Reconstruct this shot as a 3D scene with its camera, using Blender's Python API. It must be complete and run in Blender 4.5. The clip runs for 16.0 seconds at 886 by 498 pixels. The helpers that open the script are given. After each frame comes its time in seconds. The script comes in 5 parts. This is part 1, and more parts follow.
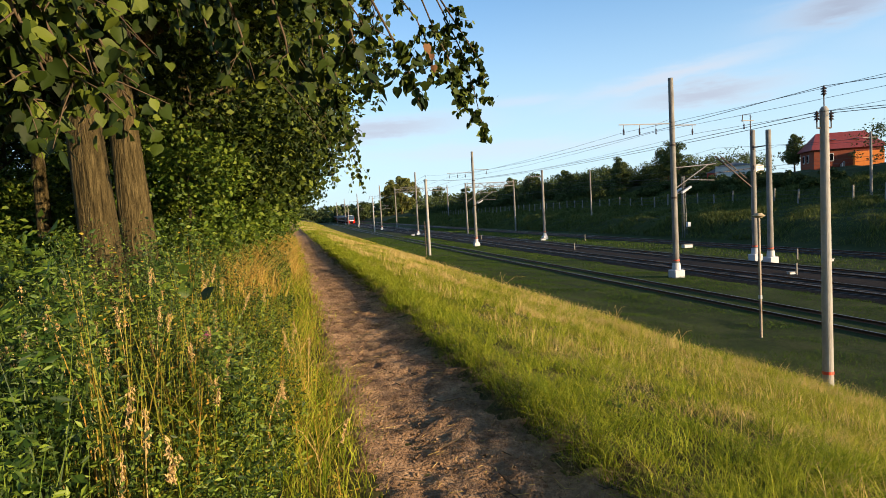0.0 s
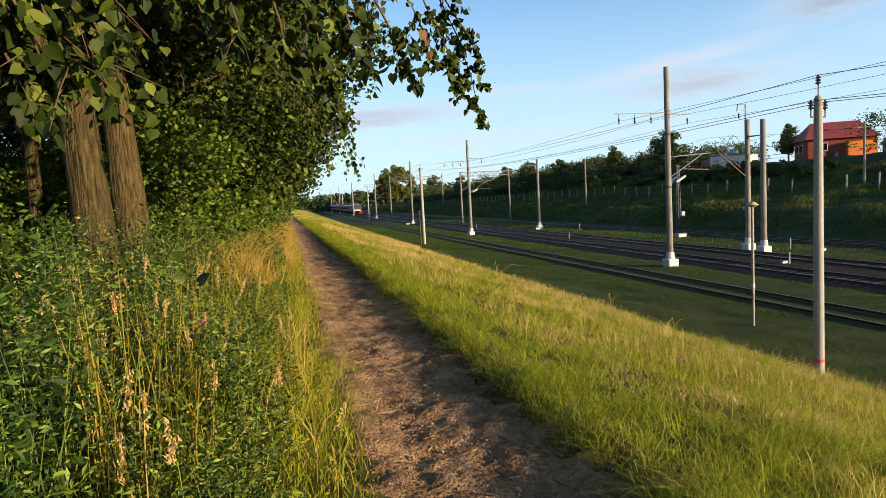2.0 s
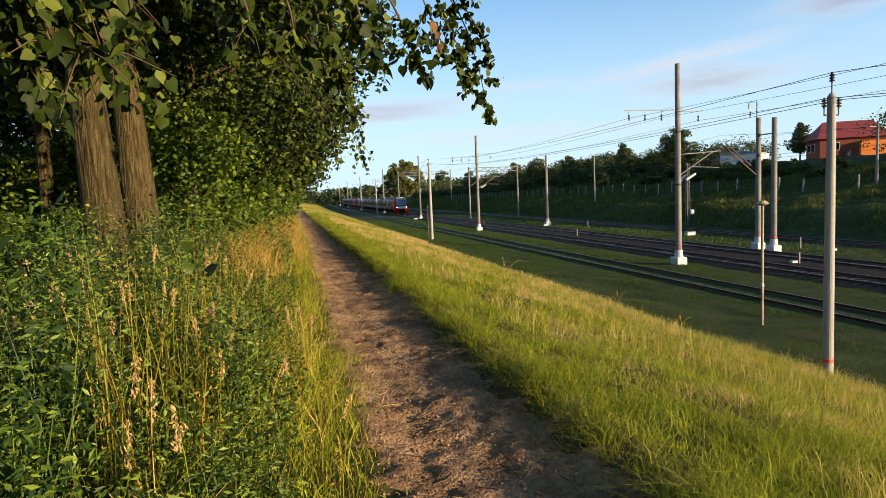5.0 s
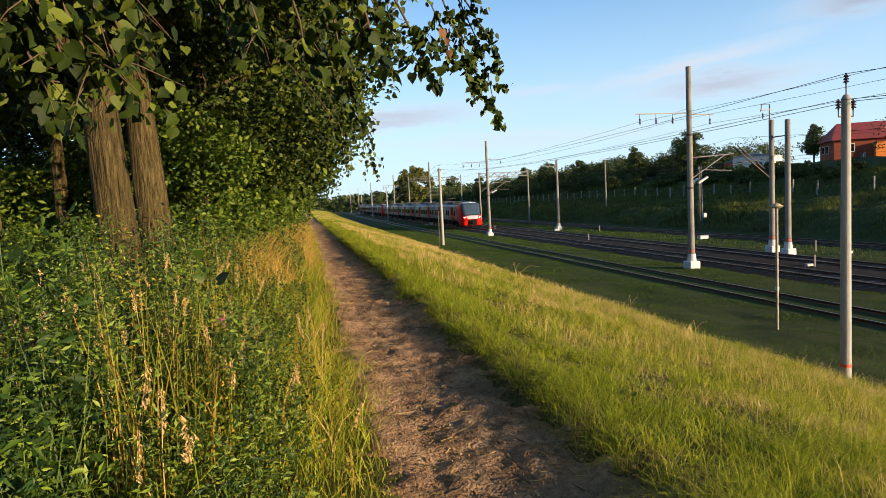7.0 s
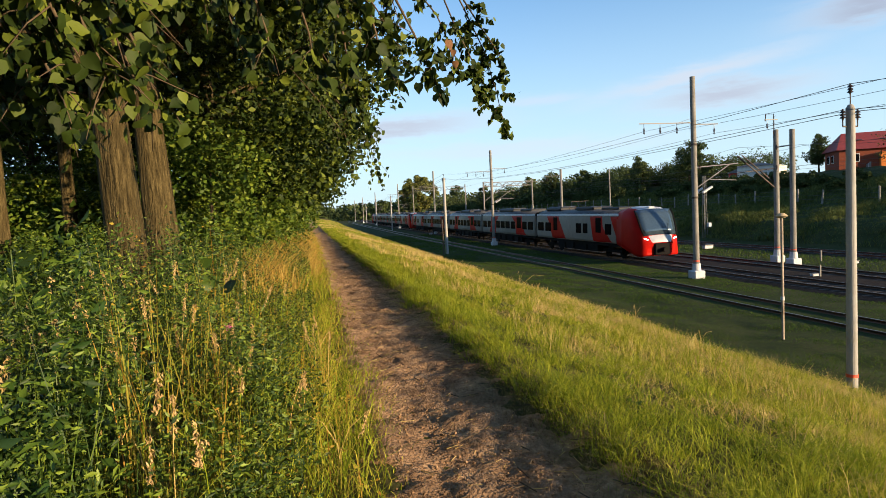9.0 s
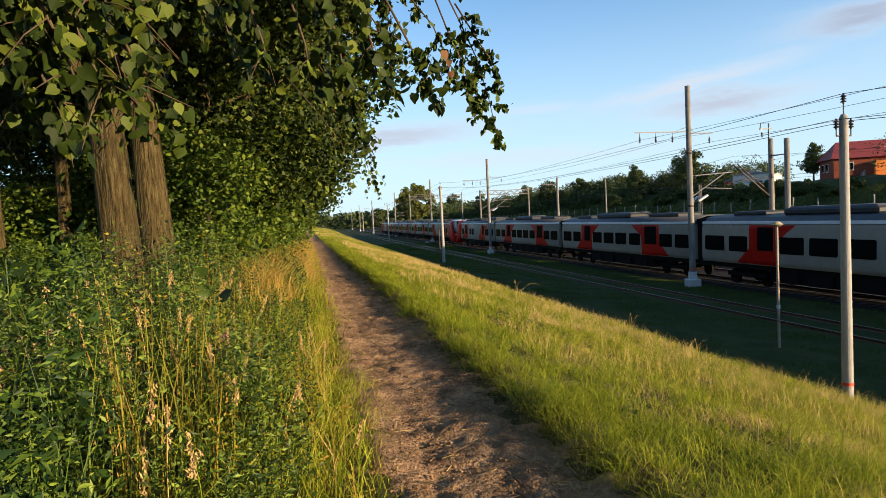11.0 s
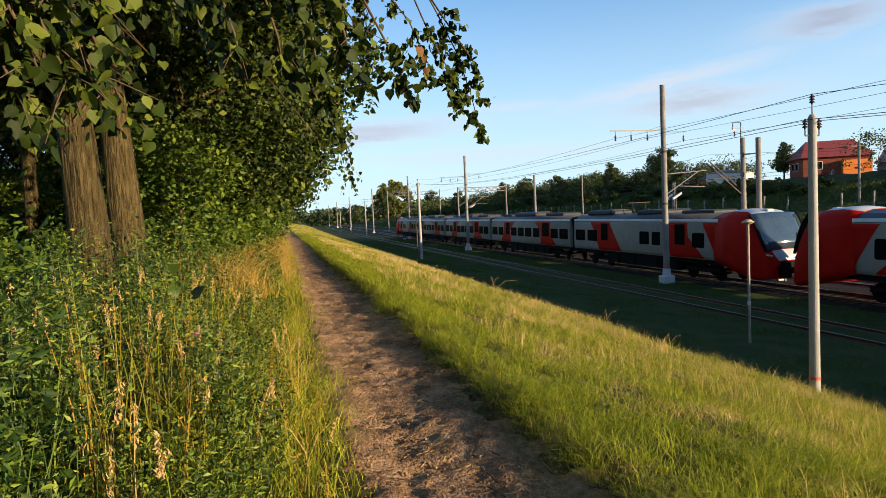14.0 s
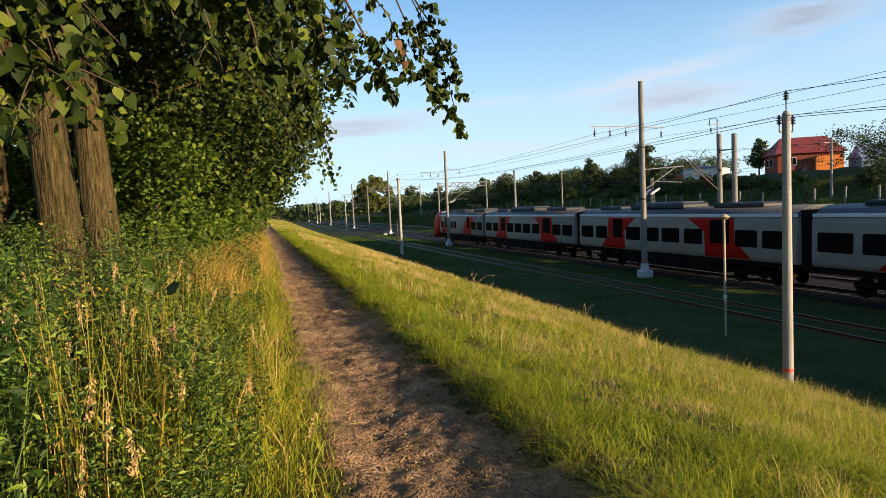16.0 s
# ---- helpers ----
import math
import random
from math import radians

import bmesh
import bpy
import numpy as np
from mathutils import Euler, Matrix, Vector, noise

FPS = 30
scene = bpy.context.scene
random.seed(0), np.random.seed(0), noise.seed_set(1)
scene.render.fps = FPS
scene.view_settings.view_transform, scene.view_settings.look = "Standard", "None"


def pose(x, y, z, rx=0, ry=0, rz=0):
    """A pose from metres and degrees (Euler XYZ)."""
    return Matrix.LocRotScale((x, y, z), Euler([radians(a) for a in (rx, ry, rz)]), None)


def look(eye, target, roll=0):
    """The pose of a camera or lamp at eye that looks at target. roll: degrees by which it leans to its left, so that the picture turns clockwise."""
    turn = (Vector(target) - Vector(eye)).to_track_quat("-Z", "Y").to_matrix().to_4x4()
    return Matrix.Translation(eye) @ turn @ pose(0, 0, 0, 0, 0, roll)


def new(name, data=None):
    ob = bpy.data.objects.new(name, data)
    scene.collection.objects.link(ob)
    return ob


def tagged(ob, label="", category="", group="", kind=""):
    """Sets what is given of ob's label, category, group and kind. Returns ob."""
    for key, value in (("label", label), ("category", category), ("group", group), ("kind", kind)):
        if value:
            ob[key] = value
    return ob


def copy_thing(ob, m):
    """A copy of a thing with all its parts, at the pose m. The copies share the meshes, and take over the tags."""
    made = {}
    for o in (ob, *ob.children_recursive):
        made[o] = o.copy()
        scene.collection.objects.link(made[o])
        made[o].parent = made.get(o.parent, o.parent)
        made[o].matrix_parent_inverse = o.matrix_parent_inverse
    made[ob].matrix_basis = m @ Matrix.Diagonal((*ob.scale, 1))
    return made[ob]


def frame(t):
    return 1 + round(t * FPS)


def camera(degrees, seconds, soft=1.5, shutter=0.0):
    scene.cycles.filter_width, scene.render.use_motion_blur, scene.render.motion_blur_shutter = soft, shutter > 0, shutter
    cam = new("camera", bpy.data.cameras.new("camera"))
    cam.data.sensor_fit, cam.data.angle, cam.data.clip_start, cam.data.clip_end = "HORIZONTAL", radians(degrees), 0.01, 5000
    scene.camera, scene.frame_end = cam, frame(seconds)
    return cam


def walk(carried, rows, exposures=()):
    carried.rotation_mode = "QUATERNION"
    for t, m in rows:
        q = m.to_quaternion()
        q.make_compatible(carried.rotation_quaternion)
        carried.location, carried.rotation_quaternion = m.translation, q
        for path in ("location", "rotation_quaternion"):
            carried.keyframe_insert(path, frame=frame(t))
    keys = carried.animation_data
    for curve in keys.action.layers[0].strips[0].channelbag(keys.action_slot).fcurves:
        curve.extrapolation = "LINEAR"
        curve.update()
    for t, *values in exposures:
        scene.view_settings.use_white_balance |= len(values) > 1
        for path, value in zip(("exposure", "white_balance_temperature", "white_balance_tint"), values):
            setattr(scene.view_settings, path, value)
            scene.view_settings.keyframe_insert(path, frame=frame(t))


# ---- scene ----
cam = camera(72.0, 16.0, soft=0.5)
# seconds, yaw, pitch, roll, and the hand's sway in metres
TURNS = [
    (0, -14.245, -3.770, 3.236, 0.026, 0.010, 0.026),
    (0.5, -14.041, -4.123, 3.245, 0.019, 0.007, 0.030),
    (1, -13.908, -4.277, 3.252, 0.023, 0.014, 0.029),
    (1.5, -13.894, -4.214, 3.158, 0.019, -0.006, 0.011),
    (2, -14.731, -4.828, 3.110, 0.015, -0.010, 0.009),
    (2.5, -14.951, -5.488, 3.056, 0.014, -0.001, 0.007),
    (3, -14.965, -5.963, 3.057, 0.009, 0.001, 0.004),
    (3.5, -14.988, -6.185, 2.831, 0.009, 0.002, 0.007),
    (4, -14.708, -5.756, 2.526, 0.015, 0.001, -0.006),
    (6.5, -13.101, -5.003, 2.925, 0.010, 0.008, -0.007),
    (7, -12.974, -4.654, 2.975, 0.022, 0.024, 0.001),
    (7.5, -12.930, -4.143, 2.976, 0.011, -0.001, 0.001),
    (8, -12.649, -4.125, 2.849, 0.008, -0.003, -0.000),
    (8.5, -12.521, -4.045, 2.589, -0.000, -0.000, 0.000),
    (9, -12.586, -3.771, 2.888, -0.000, -0.005, -0.001),
    (11.5, -12.911, -2.990, 2.869, 0.013, -0.018, 0.008),
    (12, -12.683, -3.238, 2.847, 0.018, -0.015, 0.003),
    (12.5, -12.738, -3.428, 2.750, 0.018, -0.008, 0.003),
    (13, -13.519, -3.355, 2.776, 0.017, -0.014, 0.002),
    (13.5, -14.522, -3.441, 2.709, 0.026, -0.011, 0.005),
    (14, -14.968, -3.423, 2.682, 0.027, -0.023, 0.006),
    (14.5, -15.260, -3.555, 2.571, 0.034, -0.017, 0.004),
    (15, -15.517, -3.723, 2.570, 0.034, -0.012, 0.000),
    (15.5, -15.797, -3.855, 2.564, 0.028, -0.020, -0.002),
    (16, -16.801, -3.944, 2.690, 0.039, -0.016, -0.001),
]
walk(cam, [(t, pose(dx, dy, 1.6 + dz, 90 + p, r, y)) for t, y, p, r, dx, dy, dz in TURNS])

# ---- light ----
SUN_DIR = Vector((0.70, -0.72, 0.170)).normalized()
sun_el = math.asin(SUN_DIR.z)
world = bpy.data.worlds.new("sky")
scene.world = world
world.use_nodes = True
wn, wl = world.node_tree.nodes, world.node_tree.links
wn.clear()
w_out = wn.new("ShaderNodeOutputWorld")
w_bg = wn.new("ShaderNodeBackground")
w_sky = wn.new("ShaderNodeTexSky")
w_sky.sky_type = "NISHITA"
w_sky.sun_disc = False
w_sky.sun_elevation = max(sun_el, radians(12))
w_sky.sun_rotation = math.atan2(SUN_DIR.x, SUN_DIR.y)
w_sky.air_density, w_sky.dust_density, w_sky.ozone_density = 1.0, 0.3, 3.0
w_bg.inputs["Strength"].default_value = 0.09
# thin streaky clouds: bearing and elevation in degrees, half widths, rise per degree, thickness, greyness
w_tc = wn.new("ShaderNodeTexCoord")
w_sep = wn.new("ShaderNodeSeparateXYZ")
wl.new(w_tc.outputs["Generated"], w_sep.inputs["Vector"])


def sky_math(op, a, b=None, c=None):
    """A maths node of the sky; inputs are sockets or numbers."""
    node = wn.new("ShaderNodeMath")
    node.operation = op
    for k, v in enumerate((a, b, c)):
        if isinstance(v, (int, float)):
            node.inputs[k].default_value = v
        elif v is not None:
            wl.new(v, node.inputs[k])
    return node.outputs[0]


w_map = wn.new("ShaderNodeMapping")
w_map.inputs["Scale"].default_value = (5.0, 5.0, 26.0)
w_noise = wn.new("ShaderNodeTexNoise")
w_noise.inputs["Scale"].default_value = 2.2
w_noise.inputs["Detail"].default_value = 8
w_noise.inputs["Roughness"].default_value = 0.62
wl.new(w_tc.outputs["Generated"], w_map.inputs["Vector"])
wl.new(w_map.outputs["Vector"], w_noise.inputs["Vector"])
ripple = sky_math("MULTIPLY_ADD", w_noise.outputs["Fac"], 5.0, -2.5)
bearing = sky_math("ARCTAN2", w_sep.outputs["X"], w_sep.outputs["Y"])
rise = sky_math("ARCSINE", w_sep.outputs["Z"])
cover, grey = 0.0, 0.0
for az, el, wa, we, tilt, thick, dark in ((35.0, 10.2, 8.0, 0.7, 0.15, 0.85, 0.2), (37.5, 8.5, 6.5, 0.95, 0.04, 1.0, 0.6), (47.5, 13.4, 4.5, 1.0, 0.05, 1.0, 0.9), (9.0, 7.6, 8.0, 0.95, 0.05, 0.95, 0.55),
                                          (22.0, 9.3, 4.5, 0.5, 0.02, 0.5, 0.2), (20.0, 5.2, 14.0, 0.8, 0.0, 0.5, 0.1), (62.0, 11.5, 9.0, 1.1, 0.06, 0.9, 0.5), (-40.0, 14.0, 20.0, 1.6, 0.03, 0.8, 0.4),
                                          (100.0, 16.0, 22.0, 1.8, 0.02, 0.8, 0.4), (-110.0, 20.0, 25.0, 2.0, 0.0, 0.7, 0.4)):
    off = sky_math("SUBTRACT", bearing, radians(az))
    u = sky_math("DIVIDE", off, radians(wa))
    v = sky_math("DIVIDE", sky_math("SUBTRACT", sky_math("SUBTRACT", rise, radians(el)), sky_math("MULTIPLY", off, tilt)), radians(we))
    v = sky_math("ADD", v, sky_math("MULTIPLY", ripple, 0.6))
    r2 = sky_math("ADD", sky_math("MULTIPLY", u, u), sky_math("MULTIPLY", v, v))
    m = sky_math("MULTIPLY", sky_math("EXPONENT", sky_math("MULTIPLY", r2, -1.0)), thick)
    cover = sky_math("MAXIMUM", m, cover)
    grey = sky_math("MAXIMUM", sky_math("MULTIPLY", m, dark), grey)
w_cloud = wn.new("ShaderNodeMixRGB")
w_cloud.inputs["Color1"].default_value = (3.55, 3.85, 4.35, 1)
w_cloud.inputs["Color2"].default_value = (1.9, 2.25, 2.95, 1)
wl.new(grey, w_cloud.inputs["Fac"])
w_mix = wn.new("ShaderNodeMixRGB")
wl.new(w_cloud.outputs["Color"], w_mix.inputs["Color2"])
wl.new(cover, w_mix.inputs["Fac"])
# pale haze towards the horizon
w_range, w_haze = wn.new("ShaderNodeMapRange"), wn.new("ShaderNodeMixRGB")
w_range.interpolation_type = "SMOOTHSTEP"
w_range.inputs["From Min"].default_value, w_range.inputs["From Max"].default_value = -0.02, 0.40
w_range.inputs["To Min"].default_value, w_range.inputs["To Max"].default_value = 0.85, 0.1
w_haze.inputs["Color2"].default_value = (3.3, 4.2, 4.85, 1)
w_tint = wn.new("ShaderNodeMixRGB")
w_tint.blend_type = "MULTIPLY"
w_tint.inputs["Fac"].default_value = 1.0
w_tint.inputs["Color2"].default_value = (0.74, 1.04, 1.2, 1)
wl.new(w_sep.outputs["Z"], w_range.inputs["Value"])
wl.new(w_sky.outputs["Color"], w_tint.inputs["Color1"])
wl.new(w_tint.outputs["Color"], w_haze.inputs["Color1"])
wl.new(w_range.outputs["Result"], w_haze.inputs["Fac"])
wl.new(w_haze.outputs["Color"], w_mix.inputs["Color1"])
wl.new(w_mix.outputs["Color"], w_bg.inputs["Color"])
wl.new(w_bg.outputs["Background"], w_out.inputs["Surface"])
sun_data = bpy.data.lights.new("sun", "SUN")
sun_data.energy, sun_data.angle, sun_data.color = 5.0, radians(0.6), (1.0, 0.74, 0.45)
sun = new("sun", sun_data)
sun.matrix_world = look(SUN_DIR * 200, (0, 0, 0))
scene.view_settings.exposure = 1.29


# ---- materials ----
def material(name, colours, scale=8.0, rough=0.8, metal=0.0, bump=0.0, bump_scale=60.0, island=0.0, obj_random=0.0,
             translucent=0.0, stretch=(1, 1, 1), spec=0.3, depth=0.02):
    """Principled material: noise at two scales between the colours, optional variation per island or per object."""
    m = bpy.data.materials.new(name)
    m.use_nodes = True
    n, l = m.node_tree.nodes, m.node_tree.links
    b = n["Principled BSDF"]
    b.inputs["Roughness"].default_value = rough
    b.inputs["Metallic"].default_value = metal
    b.inputs["Specular IOR Level"].default_value = spec
    tc, mp = n.new("ShaderNodeTexCoord"), n.new("ShaderNodeMapping")
    mp.inputs["Scale"].default_value = stretch
    l.new(tc.outputs["Object"], mp.inputs["Vector"])
    big, fine = n.new("ShaderNodeTexNoise"), n.new("ShaderNodeTexNoise")
    big.inputs["Scale"].default_value, big.inputs["Detail"].default_value = scale, 4
    fine.inputs["Scale"].default_value, fine.inputs["Detail"].default_value = scale * 9, 6
    add = n.new("ShaderNodeMath")
    add.operation = "MULTIPLY_ADD"
    add.inputs[1].default_value = 0.45
    l.new(mp.outputs["Vector"], big.inputs["Vector"])
    l.new(mp.outputs["Vector"], fine.inputs["Vector"])
    l.new(fine.outputs["Fac"], add.inputs[0])
    sub = n.new("ShaderNodeMath")
    sub.operation = "MULTIPLY"
    sub.inputs[1].default_value = 0.55
    l.new(big.outputs["Fac"], sub.inputs[0])
    l.new(sub.outputs[0], add.inputs[2])
    value = add.outputs[0]
    for amount, node, socket in ((island, "ShaderNodeNewGeometry", "Random Per Island"), (obj_random, "ShaderNodeObjectInfo", "Random")):
        if amount:
            g = n.new(node)
            mx = n.new("ShaderNodeMix")
            mx.inputs["Factor"].default_value = amount
            l.new(value, mx.inputs["A"])
            l.new(g.outputs[socket], mx.inputs["B"])
            value = mx.outputs["Result"]
    ramp = n.new("ShaderNodeValToRGB")
    e = ramp.color_ramp.elements
    lo, hi = (0.3, 0.7) if not (island or obj_random) else (0.12, 0.88)
    for i, c in enumerate(colours):
        p = lo + (hi - lo) * i / max(1, len(colours) - 1)
        s = e[i] if i < 2 and len(colours) <= 2 else (e[0] if i == 0 else e[-1] if i == len(colours) - 1 else e.new(p))
        s.position, s.color = p, (*c, 1)
    l.new(value, ramp.inputs["Fac"])
    l.new(ramp.outputs["Color"], b.inputs["Base Color"])
    if bump:
        bn, bp = n.new("ShaderNodeTexNoise"), n.new("ShaderNodeBump")
        bn.inputs["Scale"].default_value, bn.inputs["Detail"].default_value = bump_scale, 6
        bp.inputs["Strength"].default_value, bp.inputs["Distance"].default_value = bump, depth
        l.new(mp.outputs["Vector"], bn.inputs["Vector"])
        l.new(bn.outputs["Fac"], bp.inputs["Height"])
        l.new(bp.outputs["Normal"], b.inputs["Normal"])
    if translucent:
        tr, ms = n.new("ShaderNodeBsdfTranslucent"), n.new("ShaderNodeMixShader")
        ms.inputs["Fac"].default_value = translucent
        l.new(ramp.outputs["Color"], tr.inputs["Color"])
        l.new(b.outputs["BSDF"], ms.inputs[1])
        l.new(tr.outputs["BSDF"], ms.inputs[2])
        l.new(ms.outputs["Shader"], n["Material Output"].inputs["Surface"])
    return m


M = dict(
    soil=material("trodden_soil", [(0.09, 0.053, 0.029), (0.27, 0.165, 0.093), (0.47, 0.31, 0.175)], 2.4, 0.95, bump=1.0, bump_scale=48, depth=0.045, spec=0.08),
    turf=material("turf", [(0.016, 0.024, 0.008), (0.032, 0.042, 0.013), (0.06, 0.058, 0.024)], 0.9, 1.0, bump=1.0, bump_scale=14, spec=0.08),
    blade=material("grass_blade", [(0.055, 0.09, 0.008), (0.26, 0.27, 0.022), (0.58, 0.5, 0.095)], 0.35, 0.6, island=0.6, translucent=0.35, spec=0.08),
    blade_lush=material("lush_grass_blade", [(0.045, 0.085, 0.006), (0.21, 0.26, 0.016), (0.48, 0.46, 0.055)], 0.35, 0.6, island=0.6, translucent=0.35, spec=0.08),
    # darker copy of the grass blade, standing for shade on the low ground
    blade_shaded=material("shaded_low_grass_blade", [(0.02, 0.046, 0.007), (0.046, 0.088, 0.012), (0.11, 0.14, 0.026)], 0.35, 0.7, island=0.55, translucent=0.3, spec=0.08),
    bank_blade=material("bank_grass_blade", [(0.038, 0.056, 0.016), (0.078, 0.1, 0.026), (0.14, 0.145, 0.042)], 0.12, 0.8, island=0.5, translucent=0.2, spec=0.08),
    yellow_blade=material("yellowing_grass_blade", [(0.15, 0.15, 0.02), (0.28, 0.22, 0.036), (0.38, 0.27, 0.06)], 0.5, 0.6, island=0.6, translucent=0.35, spec=0.08),
    straw=material("dry_grass", [(0.32, 0.22, 0.07), (0.5, 0.37, 0.13), (0.64, 0.5, 0.22)], 0.5, 0.7, island=0.6, translucent=0.3, spec=0.08),
    dead=material("dead_grass", [(0.07, 0.055, 0.025), (0.17, 0.13, 0.06), (0.34, 0.27, 0.13)], 0.5, 0.8, island=0.7, translucent=0.2, spec=0.08),
    seed=material("seed_head", [(0.26, 0.17, 0.07), (0.42, 0.29, 0.13), (0.55, 0.4, 0.2)], 8, 0.8, island=0.5, translucent=0.2, spec=0.08),
    rust_grass=material("orange_dry_grass", [(0.24, 0.15, 0.035), (0.4, 0.26, 0.06), (0.46, 0.35, 0.11)], 0.5, 0.7, island=0.6, translucent=0.3, spec=0.08),
    weed=material("weed_leaf", [(0.005, 0.014, 0.002), (0.028, 0.056, 0.007), (0.18, 0.245, 0.028)], 0.5, 0.5, island=0.6, translucent=0.15, spec=0.25),
    weed_deep=material("nettle_leaf", [(0.006, 0.018, 0.004), (0.024, 0.055, 0.009), (0.1, 0.16, 0.022)], 0.5, 0.5, island=0.6, translucent=0.15, spec=0.2),
    yellow_weed=material("yellowing_weed_leaf", [(0.12, 0.15, 0.018), (0.28, 0.24, 0.035), (0.38, 0.18, 0.035)], 2, 0.55, island=0.6, translucent=0.35, spec=0.08),
    shrub=material("shrub_leaf", [(0.018, 0.042, 0.005), (0.06, 0.1, 0.011), (0.165, 0.205, 0.022)], 0.5, 0.5, island=0.6, translucent=0.22, spec=0.15),
    # leaf ramp holds shade in its dark end, sunlight in its light end
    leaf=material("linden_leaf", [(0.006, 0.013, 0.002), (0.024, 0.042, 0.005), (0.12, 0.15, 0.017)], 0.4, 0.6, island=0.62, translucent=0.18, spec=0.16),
    far_leaf=material("distant_foliage", [(0.026, 0.04, 0.016), (0.056, 0.078, 0.027), (0.105, 0.13, 0.04)], 0.12, 0.8, island=0.55, translucent=0.2, spec=0.08),
    gold_leaf=material("sunlit_yellowish_foliage", [(0.06, 0.075, 0.02), (0.11, 0.12, 0.032), (0.17, 0.165, 0.045)], 0.12, 0.8, island=0.55, translucent=0.2, spec=0.08),
    bark=material("bark", [(0.01, 0.008, 0.004), (0.055, 0.042, 0.018), (0.13, 0.1, 0.045)], 6.0, 0.95, bump=1.0, bump_scale=7, stretch=(5, 5, 0.7), depth=0.06, spec=0.08),
    twig=material("twig", [(0.05, 0.035, 0.02), (0.1, 0.07, 0.04)], 20, 0.9),
    post_paint=material("worn_post_paint", [(0.1, 0.06, 0.04), (0.3, 0.24, 0.18), (0.45, 0.4, 0.34)], 3, 0.8, stretch=(1, 1, 0.5)),
    straw_paint=material("weathered_hood", [(0.3, 0.22, 0.12), (0.5, 0.4, 0.24)], 8, 0.8),
    orange=material("orange_render", [(0.6, 0.17, 0.03), (0.7, 0.22, 0.045)], 3, 0.9),
    blue_roof=material("blue_roof_sheet", [(0.16, 0.2, 0.3), (0.24, 0.3, 0.42)], 2, 0.5),
    red_shed=material("red_shed_boards", [(0.4, 0.05, 0.04), (0.55, 0.08, 0.06)], 2, 0.8),
    ballast=material("ballast", [(0.008, 0.006, 0.005), (0.02, 0.015, 0.012), (0.045, 0.034, 0.027)], 3.0, 0.95, bump=1.0, bump_scale=16, spec=0.08),
    rail=material("rail_steel", [(0.09, 0.05, 0.035), (0.14, 0.08, 0.05)], 6, 0.55, 0.6),
    rail_top=material("polished_rail_head", [(0.16, 0.15, 0.145), (0.26, 0.25, 0.24)], 6, 0.42, 0.8),
    sleeper=material("concrete_sleeper", [(0.03, 0.024, 0.02), (0.075, 0.06, 0.05)], 5, 0.9, obj_random=0.4, bump=0.4),
    # lighter copy of pole concrete, standing for full sun on the telegraph poles
    sunlit_concrete=material("sunlit_pole_concrete", [(0.225, 0.217, 0.2), (0.275, 0.265, 0.245), (0.32, 0.31, 0.288)], 3, 0.9, bump=0.3, bump_scale=30, stretch=(1, 1, 0.4)),
    concrete=material("pole_concrete", [(0.1, 0.094, 0.085), (0.18, 0.17, 0.153), (0.26, 0.247, 0.224)], 3, 0.9, bump=0.3, bump_scale=30, stretch=(1, 1, 0.4)),
    whitewash=material("whitewash", [(0.36, 0.37, 0.38), (0.52, 0.53, 0.55)], 6, 0.85, bump=0.2),
    red_paint=material("red_paint", [(0.5, 0.05, 0.03), (0.65, 0.09, 0.05)], 9, 0.5),
    steel=material("galvanised_steel", [(0.1, 0.1, 0.1), (0.18, 0.175, 0.17)], 8, 0.6, 0.3),
    dark_steel=material("rusty_dark_steel", [(0.045, 0.035, 0.03), (0.1, 0.075, 0.06)], 8, 0.7, 0.3),
    wire=material("wire", [(0.05, 0.05, 0.055), (0.09, 0.09, 0.09)], 10, 0.6, 0.5),
    ceramic=material("dark_glazed_insulator", [(0.03, 0.02, 0.018), (0.06, 0.04, 0.03)], 10, 0.25),
    train_grey=material("train_grey_paint", [(0.22, 0.198, 0.165), (0.28, 0.255, 0.215)], 2, 0.45, spec=0.12),
    train_red=material("train_red_paint", [(0.3, 0.0065, 0.004), (0.4, 0.01, 0.006)], 2, 0.4, spec=0.15),
    train_roof=material("train_roof_grey", [(0.05, 0.053, 0.06), (0.085, 0.09, 0.1)], 1.5, 0.5, 0.0),
    # pale tone stands for the sky reflected in the roof shoulder
    cornice=material("roof_edge_sheen", [(0.5, 0.52, 0.55), (0.62, 0.64, 0.67)], 2, 0.4),
    silver=material("silver_front_paint", [(0.26, 0.28, 0.32), (0.36, 0.38, 0.42)], 2, 0.35, spec=0.3),
    roof_gear=material("roof_equipment", [(0.012, 0.013, 0.015), (0.03, 0.032, 0.036)], 3, 0.6),
    train_dark=material("train_underframe", [(0.004, 0.004, 0.004), (0.01, 0.009, 0.009)], 3, 0.85, spec=0.1),
    train_glass=material("train_window_glass", [(0.003, 0.0035, 0.004), (0.007, 0.008, 0.009)], 1, 0.2, spec=0.03),
    screen=material("windscreen_glass", [(0.02, 0.035, 0.05), (0.04, 0.06, 0.08)], 1, 0.06, spec=1.0),
    brick=material("orange_brick", [(0.15, 0.035, 0.018), (0.22, 0.055, 0.026)], 3, 0.9, bump=0.4),
    roof_red=material("red_roof_sheet", [(0.16, 0.028, 0.026), (0.24, 0.042, 0.036)], 2, 0.6, bump=0.2),
    plaster=material("pale_plaster", [(0.5, 0.47, 0.43), (0.66, 0.62, 0.57)], 2, 0.9),
